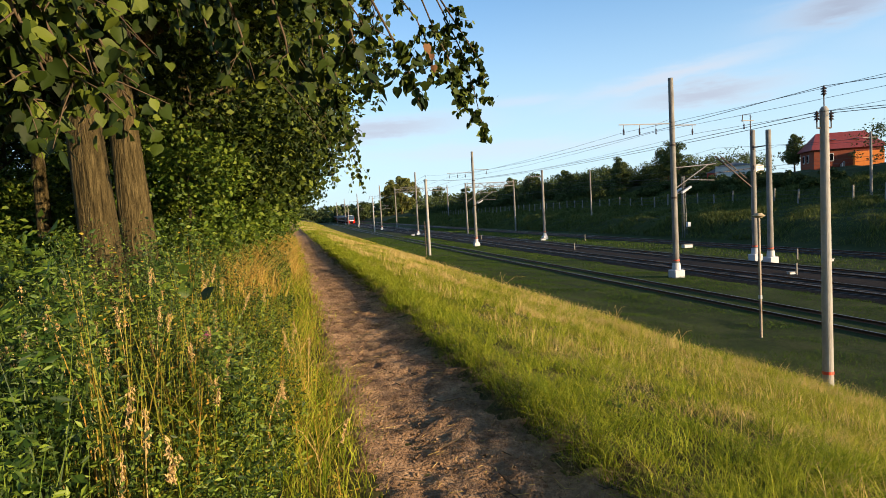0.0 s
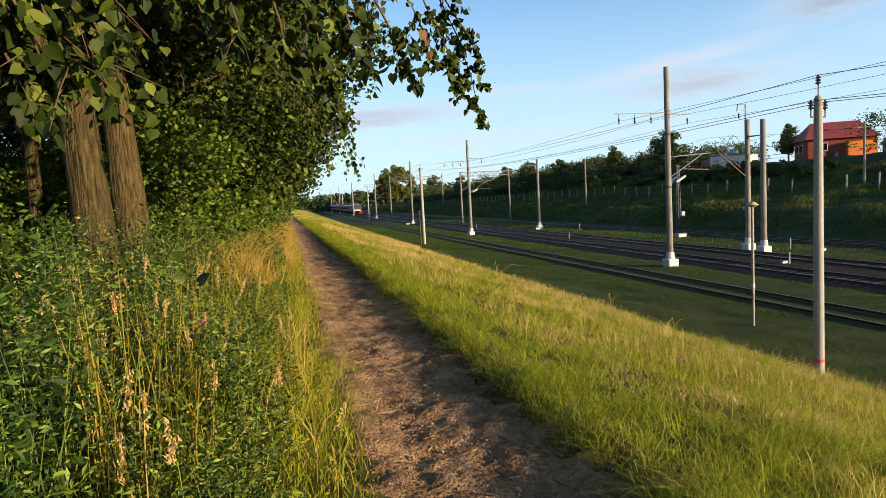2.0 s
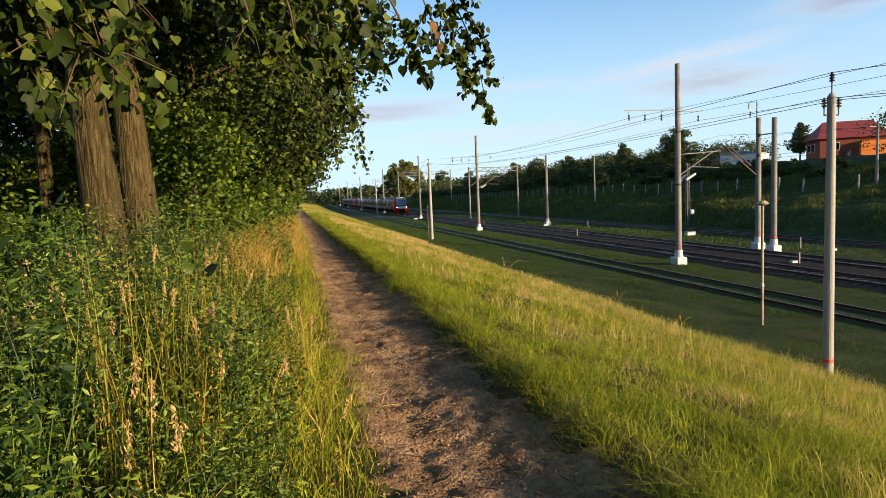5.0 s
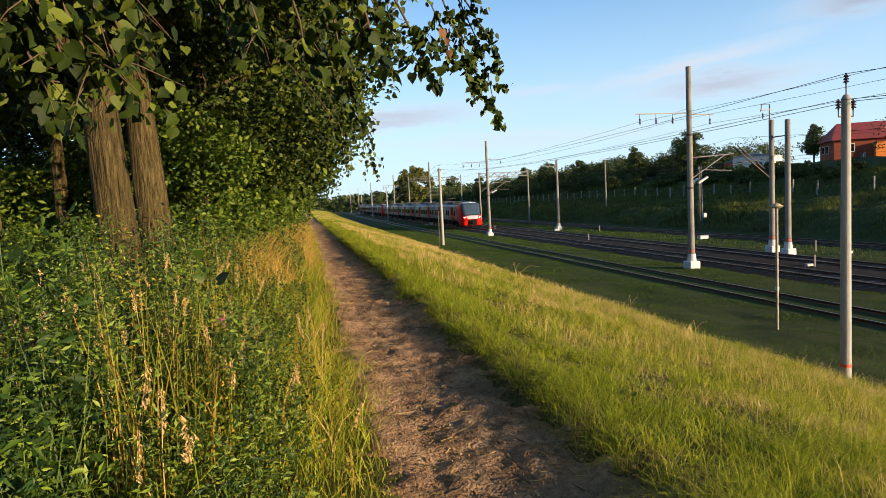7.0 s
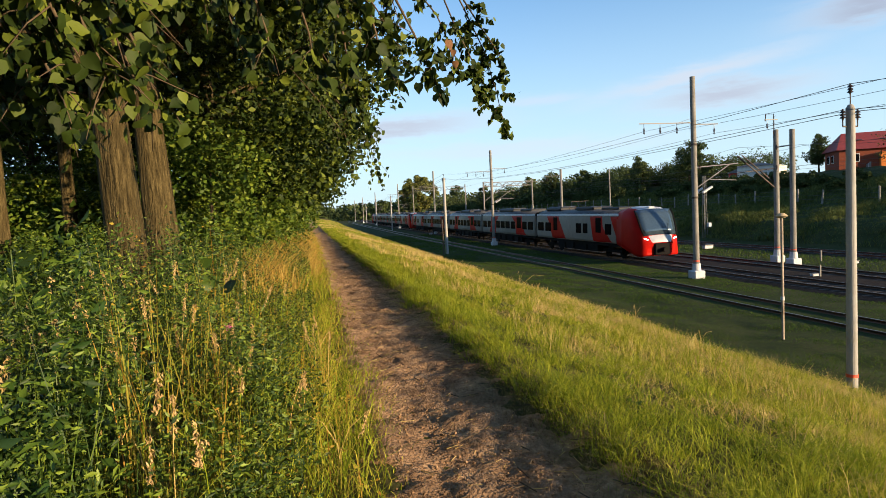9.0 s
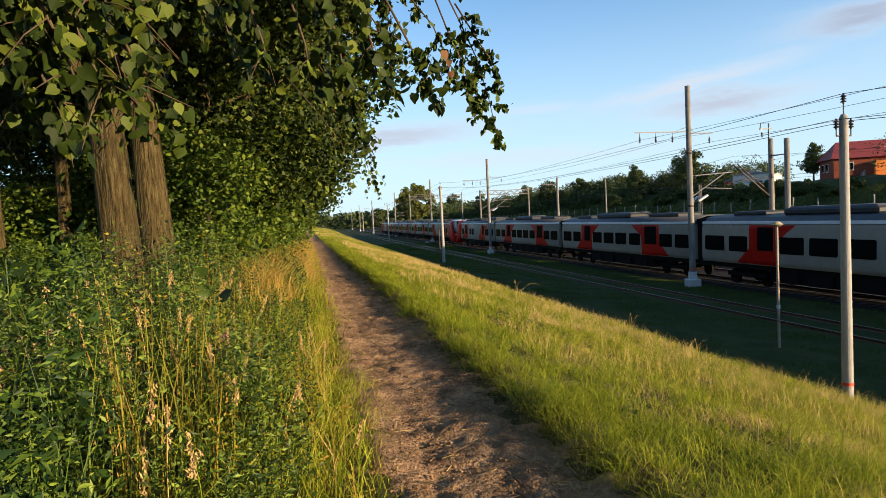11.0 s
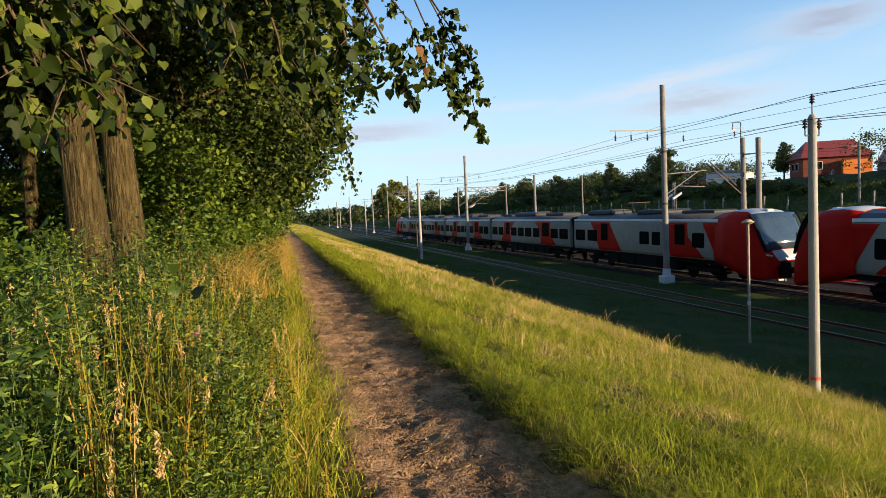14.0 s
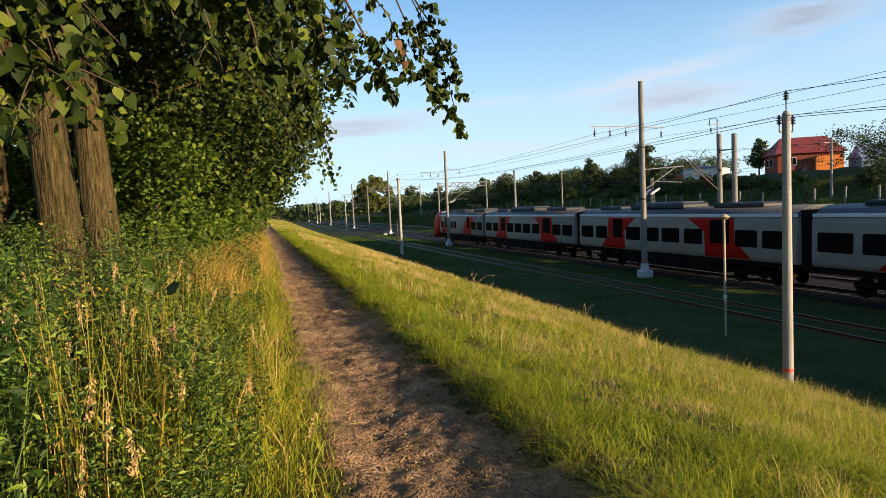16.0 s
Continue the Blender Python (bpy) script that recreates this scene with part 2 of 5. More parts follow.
    blue=material("blue_boards", [(0.18, 0.26, 0.4), (0.26, 0.36, 0.52)], 2, 0.8),
    grey_roof=material("grey_roof_sheet", [(0.1, 0.1, 0.1), (0.17, 0.16, 0.16)], 2, 0.8),
    petal=material("pink_petal", [(0.6, 0.1, 0.35), (0.75, 0.2, 0.5)], 20, 0.6, translucent=0.3),
    yellow_leaf=material("yellowed_leaf", [(0.5, 0.36, 0.04), (0.65, 0.45, 0.06)], 6, 0.6, translucent=0.3),
    brown_leaf=material("withered_leaf", [(0.1, 0.045, 0.02), (0.17, 0.085, 0.035)], 9, 0.8, translucent=0.2),
)
# low refraction index, so train skin and windows reflect little of their surroundings
for key, ior in (("train_glass", 1.12), ("train_grey", 1.18), ("train_red", 1.22), ("train_roof", 1.25)):
    M[key].node_tree.nodes["Principled BSDF"].inputs["IOR"].default_value = ior
# slope by the path carries paler thatch; the darker low ground holds painted shade
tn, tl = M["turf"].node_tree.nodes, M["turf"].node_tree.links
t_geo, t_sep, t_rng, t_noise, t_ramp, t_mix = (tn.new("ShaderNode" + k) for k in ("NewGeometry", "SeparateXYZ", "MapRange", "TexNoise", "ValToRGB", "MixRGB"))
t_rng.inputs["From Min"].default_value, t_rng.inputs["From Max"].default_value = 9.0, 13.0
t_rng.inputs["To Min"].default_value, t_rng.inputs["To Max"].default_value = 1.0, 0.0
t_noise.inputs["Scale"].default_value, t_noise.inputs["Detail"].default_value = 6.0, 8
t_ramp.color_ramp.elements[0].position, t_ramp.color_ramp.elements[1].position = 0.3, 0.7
# dark end of the thatch stands for shaded gaps between tufts
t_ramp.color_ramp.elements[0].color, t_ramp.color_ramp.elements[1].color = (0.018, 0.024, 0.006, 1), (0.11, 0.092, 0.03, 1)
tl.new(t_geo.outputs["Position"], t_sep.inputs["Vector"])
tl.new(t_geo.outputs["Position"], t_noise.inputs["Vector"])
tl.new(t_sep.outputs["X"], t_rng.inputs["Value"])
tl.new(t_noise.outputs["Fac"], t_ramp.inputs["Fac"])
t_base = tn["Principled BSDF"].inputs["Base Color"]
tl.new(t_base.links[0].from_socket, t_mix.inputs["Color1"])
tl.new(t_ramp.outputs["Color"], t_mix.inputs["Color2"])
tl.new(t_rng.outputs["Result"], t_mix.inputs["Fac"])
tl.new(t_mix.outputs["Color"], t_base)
lamp_m = bpy.data.materials.new("headlight_lens")
lamp_m.use_nodes = True
lamp_m.node_tree.nodes["Principled BSDF"].inputs["Emission Color"].default_value = (1, 0.95, 0.85, 1)
lamp_m.node_tree.nodes["Principled BSDF"].inputs["Emission Strength"].default_value = 2.5
M["headlight"] = lamp_m


# ---- mesh helpers ----
def np_mesh(name, verts, tris=None, quads=None, smooth=False):
    """A mesh from numpy arrays."""
    me = bpy.data.meshes.new(name)
    nt, nq = (0 if tris is None else len(tris)), (0 if quads is None else len(quads))
    me.vertices.add(len(verts))
    me.vertices.foreach_set("co", np.asarray(verts, np.float32).ravel())
    idx = np.concatenate([a.ravel() for a, k in ((tris, nt), (quads, nq)) if k]).astype(np.int32)
    me.loops.add(len(idx))
    me.loops.foreach_set("vertex_index", idx)
    me.polygons.add(nt + nq)
    start = np.concatenate([np.arange(nt) * 3, nt * 3 + np.arange(nq) * 4]).astype(np.int32)
    me.polygons.foreach_set("loop_start", start)
    me.polygons.foreach_set("loop_total", np.concatenate([np.full(nt, 3), np.full(nq, 4)]).astype(np.int32))
    if smooth:
        me.polygons.foreach_set("use_smooth", np.ones(nt + nq, bool))
    me.update(calc_edges=True)
    return me


def part(name, data, mat, parent=None, label="", at=None):
    """One mesh object (from a bmesh or mesh) under a thing or a part."""
    if isinstance(data, bmesh.types.BMesh):
        me = bpy.data.meshes.new(name)
        data.to_mesh(me)
        data.free()
    else:
        me = data
    if mat and not me.materials:
        me.materials.append(mat)
    ob = new(name, me)
    ob.parent = parent
    if at is not None:
        ob.matrix_basis = at
    if label:
        tagged(ob, label)
    return ob


def empty(name, m, label, category, group="", kind=""):
    ob = new(name)
    ob.empty_display_size = 0.2
    ob.matrix_basis = m
    return tagged(ob, label, category, group, kind)


def bm_box(bm, cx, cy, cz, sx, sy, sz, m=None, bevel=0.0):
    r = bmesh.ops.create_cube(bm, size=1.0, matrix=(m or Matrix()) @ Matrix.Translation((cx, cy, cz)) @ Matrix.Diagonal((sx, sy, sz, 1)))
    if bevel:
        edges = list({e for v in r["verts"] for e in v.link_edges})
        bmesh.ops.bevel(bm, geom=edges, offset=bevel, segments=1, affect="EDGES")
    return bm


def box(cx, cy, cz, sx, sy, sz, bevel=0.0):
    return bm_box(bmesh.new(), cx, cy, cz, sx, sy, sz, None, bevel)


def bm_rod(bm, a, b, r1, r2=None, seg=8, cap=True):
    a, b = Vector(a), Vector(b)
    d = b - a
    m = Matrix.Translation((a + b) / 2) @ d.to_track_quat("Z", "Y").to_matrix().to_4x4()
    bmesh.ops.create_cone(bm, cap_ends=cap, segments=seg, radius1=r1, radius2=r1 if r2 is None else r2, depth=d.length, matrix=m)
    return bm


def rod(a, b, r1, r2=None, seg=8):
    return bm_rod(bmesh.new(), a, b, r1, r2, seg)


def bm_tube(bm, pts, radii, seg=8):
    """A round tube through points, with a radius at each."""
    rings = []
    for i, p in enumerate(pts):
        p = Vector(p)
        d = (Vector(pts[min(i + 1, len(pts) - 1)]) - Vector(pts[max(i - 1, 0)])).normalized()
        q = d.to_track_quat("Z", "Y")
        rings.append([bm.verts.new(p + q @ Vector((math.cos(k * math.tau / seg), math.sin(k * math.tau / seg), 0)) * radii[i]) for k in range(seg)])
    for a, b in zip(rings, rings[1:]):
        for k in range(seg):
            f = bm.faces.new((a[k], a[(k + 1) % seg], b[(k + 1) % seg], b[k]))
            f.smooth = True
    bm.faces.new(rings[0][::-1])
    bm.faces.new(rings[-1])
    return bm


def wire_mesh(a, b, sag, r, n=14):
    pts = []
    for i in range(n + 1):
        u = i / n
        p = Vector(a).lerp(Vector(b), u)
        p.z -= 4 * sag * u * (1 - u)
        pts.append(p)
    return bm_tube(bmesh.new(), pts, [r] * (n + 1), 4)


# ---- the lie of the land ----
RAIL = -3.2
PROFILE_X = [-600, -60, -8, -3.5, -1.5, 0.4, 0.7, 1.2, 1.6, 1.9, 3.5, 6.0, 8.5, 9.8, 11.0, 12.5, 14.5, 17.6, 23.2, 24.0, 32.0, 33.0, 37.5, 38.2, 41.2, 42.5, 47.0, 52.0, 58.0, 66.0, 76.0, 86.0, 120, 700]
PROFILE_Z = [1.5, 0.8, 0.35, 0.2, 0.1, 0.03, -0.05, -0.075, -0.06, 0.045, -0.27, -1.05, -1.85, -2.3, -2.75, -3.1, -3.27, -3.33, -3.36, -3.42, -3.42, -3.4, -3.38, -3.42, -3.4, -3.2, -1.4, -0.9, 0.0, 2.2, 4.2, 4.6, 4.8, 5.0]


def curve_off(y):
    """How far the line has bent to the east at y."""
    y = np.asarray(y, float)
    return 4.8e-5 * np.clip(y - 40, 0, 500) ** 2


def land(x, y):
    """Height of the ground."""
    x, y = np.asarray(x, float), np.asarray(y, float)
    xs = x - curve_off(y) * np.clip((x - 4) / 8, 0, 1)
    z = np.interp(xs, PROFILE_X, PROFILE_Z)
    far = np.clip((y - 120) / 150, 0, 1) * np.clip((xs - 42) / 8, 0, 1)
    z = z - far * np.clip(z + 2.6, 0, None) * 0.55
    hum = 0.06 * np.sin(x * 1.3 + 0.7 * np.sin(y * 0.5)) * np.sin(y * 0.9 + x * 0.4)
    amp = np.where((xs > 2.2) & (xs < 16), 1.0, np.where(xs > 43, 4.0, np.where(xs < -1, 0.8, 0.0)))
    return z + hum * amp


def ground_mesh():
    xs = np.concatenate([np.linspace(-600, -70, 12), np.linspace(-60, -5, 24), np.linspace(-4.6, 0.2, 14), np.linspace(0.4, 2.2, 8), np.linspace(2.5, 16, 46),
                         np.linspace(16.5, 43, 40), np.linspace(44, 90, 44), np.linspace(95, 140, 8), np.linspace(180, 900, 9)])
    ys = np.concatenate([np.linspace(-400, -50, 8), np.linspace(-40, 0, 24), np.linspace(0.4, 40, 110), np.linspace(41, 140, 90), np.linspace(145, 500, 50), np.linspace(550, 2500, 14)])
    X, Y = np.meshgrid(xs, ys)
    V = np.stack([X, Y, land(X, Y)], -1).reshape(-1, 3)
    nx, ny = len(xs), len(ys)
    i = (np.arange(ny - 1)[:, None] * nx + np.arange(nx - 1)[None]).ravel()
    return np_mesh("ground", V, quads=np.stack([i, i + 1, i + nx + 1, i + nx], 1), smooth=True)


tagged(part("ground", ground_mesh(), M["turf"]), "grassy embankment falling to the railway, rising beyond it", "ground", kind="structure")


def path_mesh():
    xs, ys = np.linspace(0.2, 1.86, 42), np.concatenate([np.arange(-40, 1.5, 0.5), np.arange(1.5, 16, 0.05), np.arange(16, 60, 0.25), np.arange(60, 240, 3)])
    X, Y = np.meshgrid(xs, ys)
    wob = 0.10 * np.sin(Y * 0.8) + 0.06 * np.sin(Y * 2.1 + 1)
    Xw = X + wob * 0.6
    rng = np.random.default_rng(3)
    Z = land(Xw, Y) + 0.034
    for f, a in ((3.1, 0.012), (7.3, 0.013), (15.0, 0.013), (27.0, 0.008)):
        p = rng.uniform(0, 6.28, 4)
        Z += a * np.sin(f * X + p[0] + 1.5 * np.sin(f * 0.6 * Y + p[1])) * np.sin(f * 0.9 * Y + p[2] + 1.2 * np.sin(f * 0.7 * X + p[3]))
    Z += rng.normal(0, 0.0045, Z.shape)
    ragged = 0.05 * np.sin(Y * 5.1) + 0.05 * np.sin(Y * 11.7 + 1) + 0.04 * np.sin(Y * 23.0 + 2)
    edge = np.clip((np.minimum(X - 0.2, 1.80 - X) + ragged) / 0.22, 0, 1)
    Z = Z - (1 - edge) * 0.08
    V = np.stack([Xw, Y, Z], -1).reshape(-1, 3)
    nx, ny = len(xs), len(ys)
    i = (np.arange(ny - 1)[:, None] * nx + np.arange(nx - 1)[None]).ravel()
    return np_mesh("path", V, quads=np.stack([i, i + 1, i + nx + 1, i + nx], 1), smooth=True)


tagged(part("path", path_mesh(), M["soil"]), "trodden bare earth footpath along the embankment", "path", kind="structure")


# ---- railway ----
def bed_mesh(x0, x1, top, drop):
    ys = np.concatenate([np.arange(-60, 140, 2.0), np.arange(140, 600, 10.0)])
    prof = [(x0 - 1.0, top - drop), (x0, top), ((x0 + x1) / 2, top + 0.02), (x1, top), (x1 + 1.0, top - drop)]
    V = np.array([(px + curve_off(y), y, pz) for y in ys for px, pz in prof])
    k = len(prof)
    i = (np.arange(len(ys) - 1)[:, None] * k + np.arange(k - 1)[None]).ravel()
    return np_mesh("ballast_bed", V, quads=np.stack([i, i + 1, i + k + 1, i + k], 1))


for x0, x1 in ((24.2, 31.8), (38.2, 41.2)):
    tagged(part("ballast_bed", bed_mesh(x0, x1, RAIL - 0.13, 0.3), M["ballast"]), "bed of dark crushed stone ballast under the tracks", "ballast", kind="structure")


def rail_mesh(x):
    prof = [(-0.07, -0.18), (0.07, -0.18), (0.07, -0.16), (0.012, -0.13), (0.012, -0.05), (0.036, -0.04), (0.036, -0.004), (0.03, 0.0),
            (-0.03, 0.0), (-0.036, -0.004), (-0.036, -0.04), (-0.012, -0.05), (-0.012, -0.13), (-0.07, -0.16)]
    ys = np.concatenate([np.arange(-60, 40, 20.0), np.arange(40, 600, 8.0)])
    V = np.array([(x + curve_off(y) + px, y, RAIL + pz) for y in ys for px, pz in prof])
    k = len(prof)
    F = [(j * k + i, j * k + (i + 1) % k, (j + 1) * k + (i + 1) % k, (j + 1) * k + i) for j in range(len(ys) - 1) for i in range(k)]
    me = np_mesh("rail", V, quads=np.array(F))
    me.materials.append(M["rail"])
    me.materials.append(M["rail_top"])
    me.polygons.foreach_set("material_index", np.array([1 if i == 7 else 0 for j in range(len(ys) - 1) for i in range(k)], np.int32))
    return me


def sleepers_joined(tx, y0, y1):
    """Sleepers further off, in one mesh."""
    V, Q = [], []
    c = np.array([(sx * 1.35, sy * 0.13, sz) for sz in (-0.08, 0.08) for sx, sy in ((-1, -1), (1, -1), (1, 1), (-1, 1))])
    f = np.array([(4, 5, 6, 7), (0, 1, 5, 4), (2, 3, 7, 6), (1, 2, 6, 5), (3, 0, 4, 7)])
    for k, y in enumerate(np.arange(y0, y1, 0.6)):
        V.append(c + (tx + float(curve_off(y)), y, RAIL - 0.2))
        Q.append(f + 8 * k)
    return np_mesh("sleepers", np.concatenate(V), quads=np.concatenate(Q))


sleeper_bm = bmesh.new()
bm_box(sleeper_bm, 0, 0, 0, 2.7, 0.26, 0.16, None, 0.03)
sleeper_me = bpy.data.meshes.new("sleeper")
sleeper_bm.to_mesh(sleeper_me)
sleeper_bm.free()
sleeper_me.materials.append(M["sleeper"])
TRACKS = ((19.15, "grass_grown", "overgrown siding track with rusty rails in grass"), (25.8, "main", "main railway track with steel rails on ballast"),
          (30.4, "main", "second main railway track with steel rails on ballast"), (39.7, "main", "outer railway track at the foot of the bank"))
SLEEPER_ROWS = []
for tx, sort, text in TRACKS:
    tr = empty("railway_track", pose(0, 0, 0), text, "railway track", "parallel tracks", "structure")
    for s in (-0.79, 0.79):
        part("rail", rail_mesh(tx + s), None, tr)
    if sort == "main":
        tagged(part("sleepers", sleepers_joined(tx, 110, 330), M["sleeper"], tr), kind="stuff")
    SLEEPER_ROWS.append((tr, tx, (12.0, 110.0) if sort == "main" else (12.0, 60.0), 0.6 if sort == "main" else 0.75, -0.2 if sort == "main" else -0.235))


# ---- poles and wires ----
def ring_insulator(bm, x, y, z, n=3, r=0.07, gap=0.07):
    for i in range(n):
        bmesh.ops.create_cone(bm, cap_ends=True, segments=10, radius1=r, radius2=r * 0.5, depth=gap * 0.7, matrix=Matrix.Translation((x, y, z - i * gap)))
    bm_rod(bm, (x, y, z + gap), (x, y, z - n * gap), r * 0.3, None, 6)
    return bm


def mast(x, y, top, r0=0.19, r1=0.15, foot=True, arm=(), label="", lean=0.0, base=None):
    """A concrete catenary mast with its crossarms: rows of (height, reach, droppers)."""
    base = float(land(x, y)) if base is None else base
    t = empty("catenary_mast", pose(x, y, base, 0, lean, 0), label or "tapered grey concrete catenary mast with steel crossarms", "mast", "catenary masts")
    h = top - base
    part("shaft", rod((0, 0, -0.3), (0, 0, h), r0, r1, 16), M["concrete"], t)
    if foot:
        bm = bmesh.new()
        bm_box(bm, 0, 0, 0.2, 0.72, 0.72, 0.55, None, 0.05)
        bm_rod(bm, (0, 0, 0.45), (0, 0, 0.9), 0.27, 0.23, 16)
        part("footing", bm, M["whitewash"], t, "whitewashed concrete footing")
        part("mark_band", rod((0, 0, 1.02), (0, 0, 1.10), r0 + 0.006, r0 + 0.006, 16), M["red_paint"], t, "red painted band")
    for z, reach, drops in arm:
        z -= base
        bm = bmesh.new()
        bm_box(bm, reach / 2, 0, z, abs(reach) + 0.3, 0.06, 0.055)
        bm_rod(bm, (reach * 0.3, 0, z), (0, 0, z + 0.3), 0.012, None, 5)
        part("crossarm", bm, M["steel"], t)
        for d in drops:
            bm = bmesh.new()
            bm_rod(bm, (d, 0, z), (d, 0, z - 0.25), 0.015, None, 5)
            part("insulator", ring_insulator(bm, d, 0, z - 0.3, 4, 0.07, 0.08), M["ceramic"], t)
    return t


def cantilever(t, z, reach, base):
    """A swivelling bracket that holds contact and messenger wire over the track."""
    z -= base
    bm = bmesh.new()
    bm_rod(bm, (0, 0, z), (reach, 0, z + 0.15), 0.03, None, 6)
    bm_rod(bm, (0, 0, z - 1.3), (reach * 0.8, 0, z + 0.1), 0.03, None, 6)
    bm_rod(bm, (reach * 0.35, 0, z - 0.75), (reach * 0.95, 0, z - 0.85), 0.022, None, 6)
    part("cantilever", bm, M["steel"], t)
    part("insulator", ring_insulator(bmesh.new(), reach * 0.12, 0, z + 0.05, 3, 0.08, 0.07), M["ceramic"], t)


mast_a = mast(22.75, 32.5, 8.65, arm=((5.95, -3.4, (-3.25, -2.2, -1.1)), (5.85, 1.5, (1.4,))))
gb = float(land(22.75, 32.5))
cantilever(mast_a, 3.3, 3.0, gb)
mast_c = mast(22.95, 74.0, 8.6, arm=((6.0, -3.2, (-3.1, -2.0, -1.0)), (6.3, 1.9, (1.8,))))
cantilever(mast_c, 3.3, 3.0, float(land(22.95, 74)))
for yy, dx in ((120, 1.6), (172, 1.5), (235, 1.0), (300, 0.5), (370, 0.0)):
    xx = 23.2 + dx + float(curve_off(yy))
    mm = mast(xx, yy, 9.2, arm=((6.3, -3.0, (-2.9, -1.5)), (6.2, 1.6, (1.5,))))
    cantilever(mm, 3.4, 2.9, float(land(xx, yy)))
mast(34.2, 78.3, 6.2, arm=((5.3, -2.2, (-2.0,)),))
mast(32.75, 37.4, 6.0, 0.2, 0.17, arm=((6.7, -0.75, (-0.7,)),))
mast(32.1, 35.2, 5.75, 0.2, 0.17)
mast(50.0, 94.5, 6.9, 0.14, 0.1, False, label="slim concrete lighting pole on the bank")
mast(60.0, 51.7, 7.2, 0.15, 0.11, False, ((6.6, 0.9, ()), (6.6, -0.9, ())), "slim concrete power line pole on the bank")
mast(42.1, 110.0, 6.6, 0.17, 0.13, False, ((5.9, 2.2, ()),))

gantry = empty("signal_gantry", pose(0, 110.0, 0), "steel lattice portal beam on concrete posts over the tracks", "gantry")
bm = bmesh.new()
GX0, GX1, GZ = 32.6, 42.1, 5.3
for dz in (0.0, 0.75):
    for dy in (-0.35, 0.35):
        bm_box(bm, (GX0 + GX1) / 2, dy, GZ + dz, GX1 - GX0, 0.1, 0.1)
for k in range(13):
    xa = GX0 + (GX1 - GX0) * k / 13
    xb = GX0 + (GX1 - GX0) * (k + 1) / 13
    for dy in (-0.35, 0.35):
        bm_rod(bm, (xa, dy, GZ + (0 if k % 2 else 0.75)), (xb, dy, GZ + (0.75 if k % 2 else 0)), 0.04, None, 5)
part("lattice_beam", bm, M["steel"], gantry)
part("post", rod((GX0 - 0.1, 0, -3.5), (GX0 - 0.1, 0, 6.2), 0.18, 0.14, 12), M["concrete"], gantry)
part("brace", rod((GX0, 0, 2.6), (GX0 + 4.0, 0, GZ), 0.06, None, 6), M["steel"], gantry)

# second, fainter portal further down the line
far_gantry = empty("signal_gantry", pose(0, 190.0, 0), "distant steel lattice portal over the tracks", "gantry")
bm = bmesh.new()
for dz in (0.0, 0.9):
    bm_box(bm, 41.5, 0, 7.6 + dz, 17, 0.14, 0.12)
for k in range(16):
    xa = 33 + 17 * k / 16
    bm_rod(bm, (xa, 0, 7.6 + (0 if k % 2 else 0.9)), (xa + 17 / 16, 0, 7.6 + (0.9 if k % 2 else 0)), 0.05, None, 5)
part("lattice_beam", bm, M["steel"], far_gantry)
for x in (33, 50):
    part("post", rod((x, 0, -3.6), (x, 0, 9.2), 0.2, 0.15, 10), M["concrete"], far_gantry)
for x in (37, 43.5):
    part("drop_arm", rod((x, 0, 7.6), (x, 0, 4.9), 0.06, None, 6), M["steel"], far_gantry)

# struts and signals on the paired masts
pair = empty("bracket_frame", pose(32.7, 37.4, 0), "dark angled steel brackets clamped to the paired masts", "bracket")
bm = bmesh.new()
bm_rod(bm, (-3.1, 0, 4.25), (0.1, 0, 1.75), 0.06, None, 6)
bm_rod(bm, (-2.5, 0.3, 4.3), (0.5, 0.2, 1.9), 0.05, None, 6)
bm_rod(bm, (-3.2, 0, 3.05), (0.2, 0, 3.3), 0.035, None, 6)
bm_rod(bm, (-0.6, -2.2, 4.7), (0, 0, 4.75), 0.04, None, 6)
part("strut", bm, M["dark_steel"], pair)
for zz in (4.7, 3.3):
    part("insulator", ring_insulator(bmesh.new(), -0.35, -0.5, zz + 0.1, 3, 0.09, 0.09), M["ceramic"], pair)
part("hook_rod", bm_tube(bmesh.new(), [(-0.1, 0, 5.6), (-0.1, 0, 7.1), (-0.75, 0, 7.1), (-0.8, 0, 6.6)], [0.035] * 4, 6), M["dark_steel"], pair)

# floodlight arms on masts
for mx, my, mz in ((22.75, 32.5, 1.7), (22.95, 74.0, 2.0)):
    fl = empty("floodlight", pose(mx, my, mz), "white box floodlight on a steel arm", "floodlight", "floodlights")
    part("arm", rod((0.1, 0, 0), (0.55, -0.1, 0.15), 0.03, None, 6), M["steel"], fl)
    part("housing", bm_box(bmesh.new(), 0, 0, 0, 0.75, 0.16, 0.13, pose(0.75, -0.15, 0.25, 0, -28, 0), 0.03), M["whitewash"], fl)
    part("housing", bm_box(bmesh.new(), 0, 0, 0, 0.6, 0.16, 0.12, pose(0.45, 0.25, 0.2, 0, -32, 0), 0.03), M["whitewash"], fl)
    for zz in (-0.25, 2.9):
        part("clamp", rod((0, 0, zz), (0, 0, zz + 0.12), 0.185, None, 14), M["dark_steel"], fl)
# lattice signal mast standing behind
sm = empty("signal_mast", pose(42.9, 59.6, float(land(42.9, 59.6))), "slim grey lattice signal mast with a cabinet", "signal mast")
bm = bmesh.new()
for sx in (-0.18, 0.18):
    for sy in (-0.18, 0.18):
        bm_rod(bm, (sx, sy, -0.1), (sx * 0.6, sy * 0.6, 6.8), 0.03, None, 5)
for k in range(12):
    z = 0.3 + k * 0.52
    s = 0.17 if k % 2 else -0.17
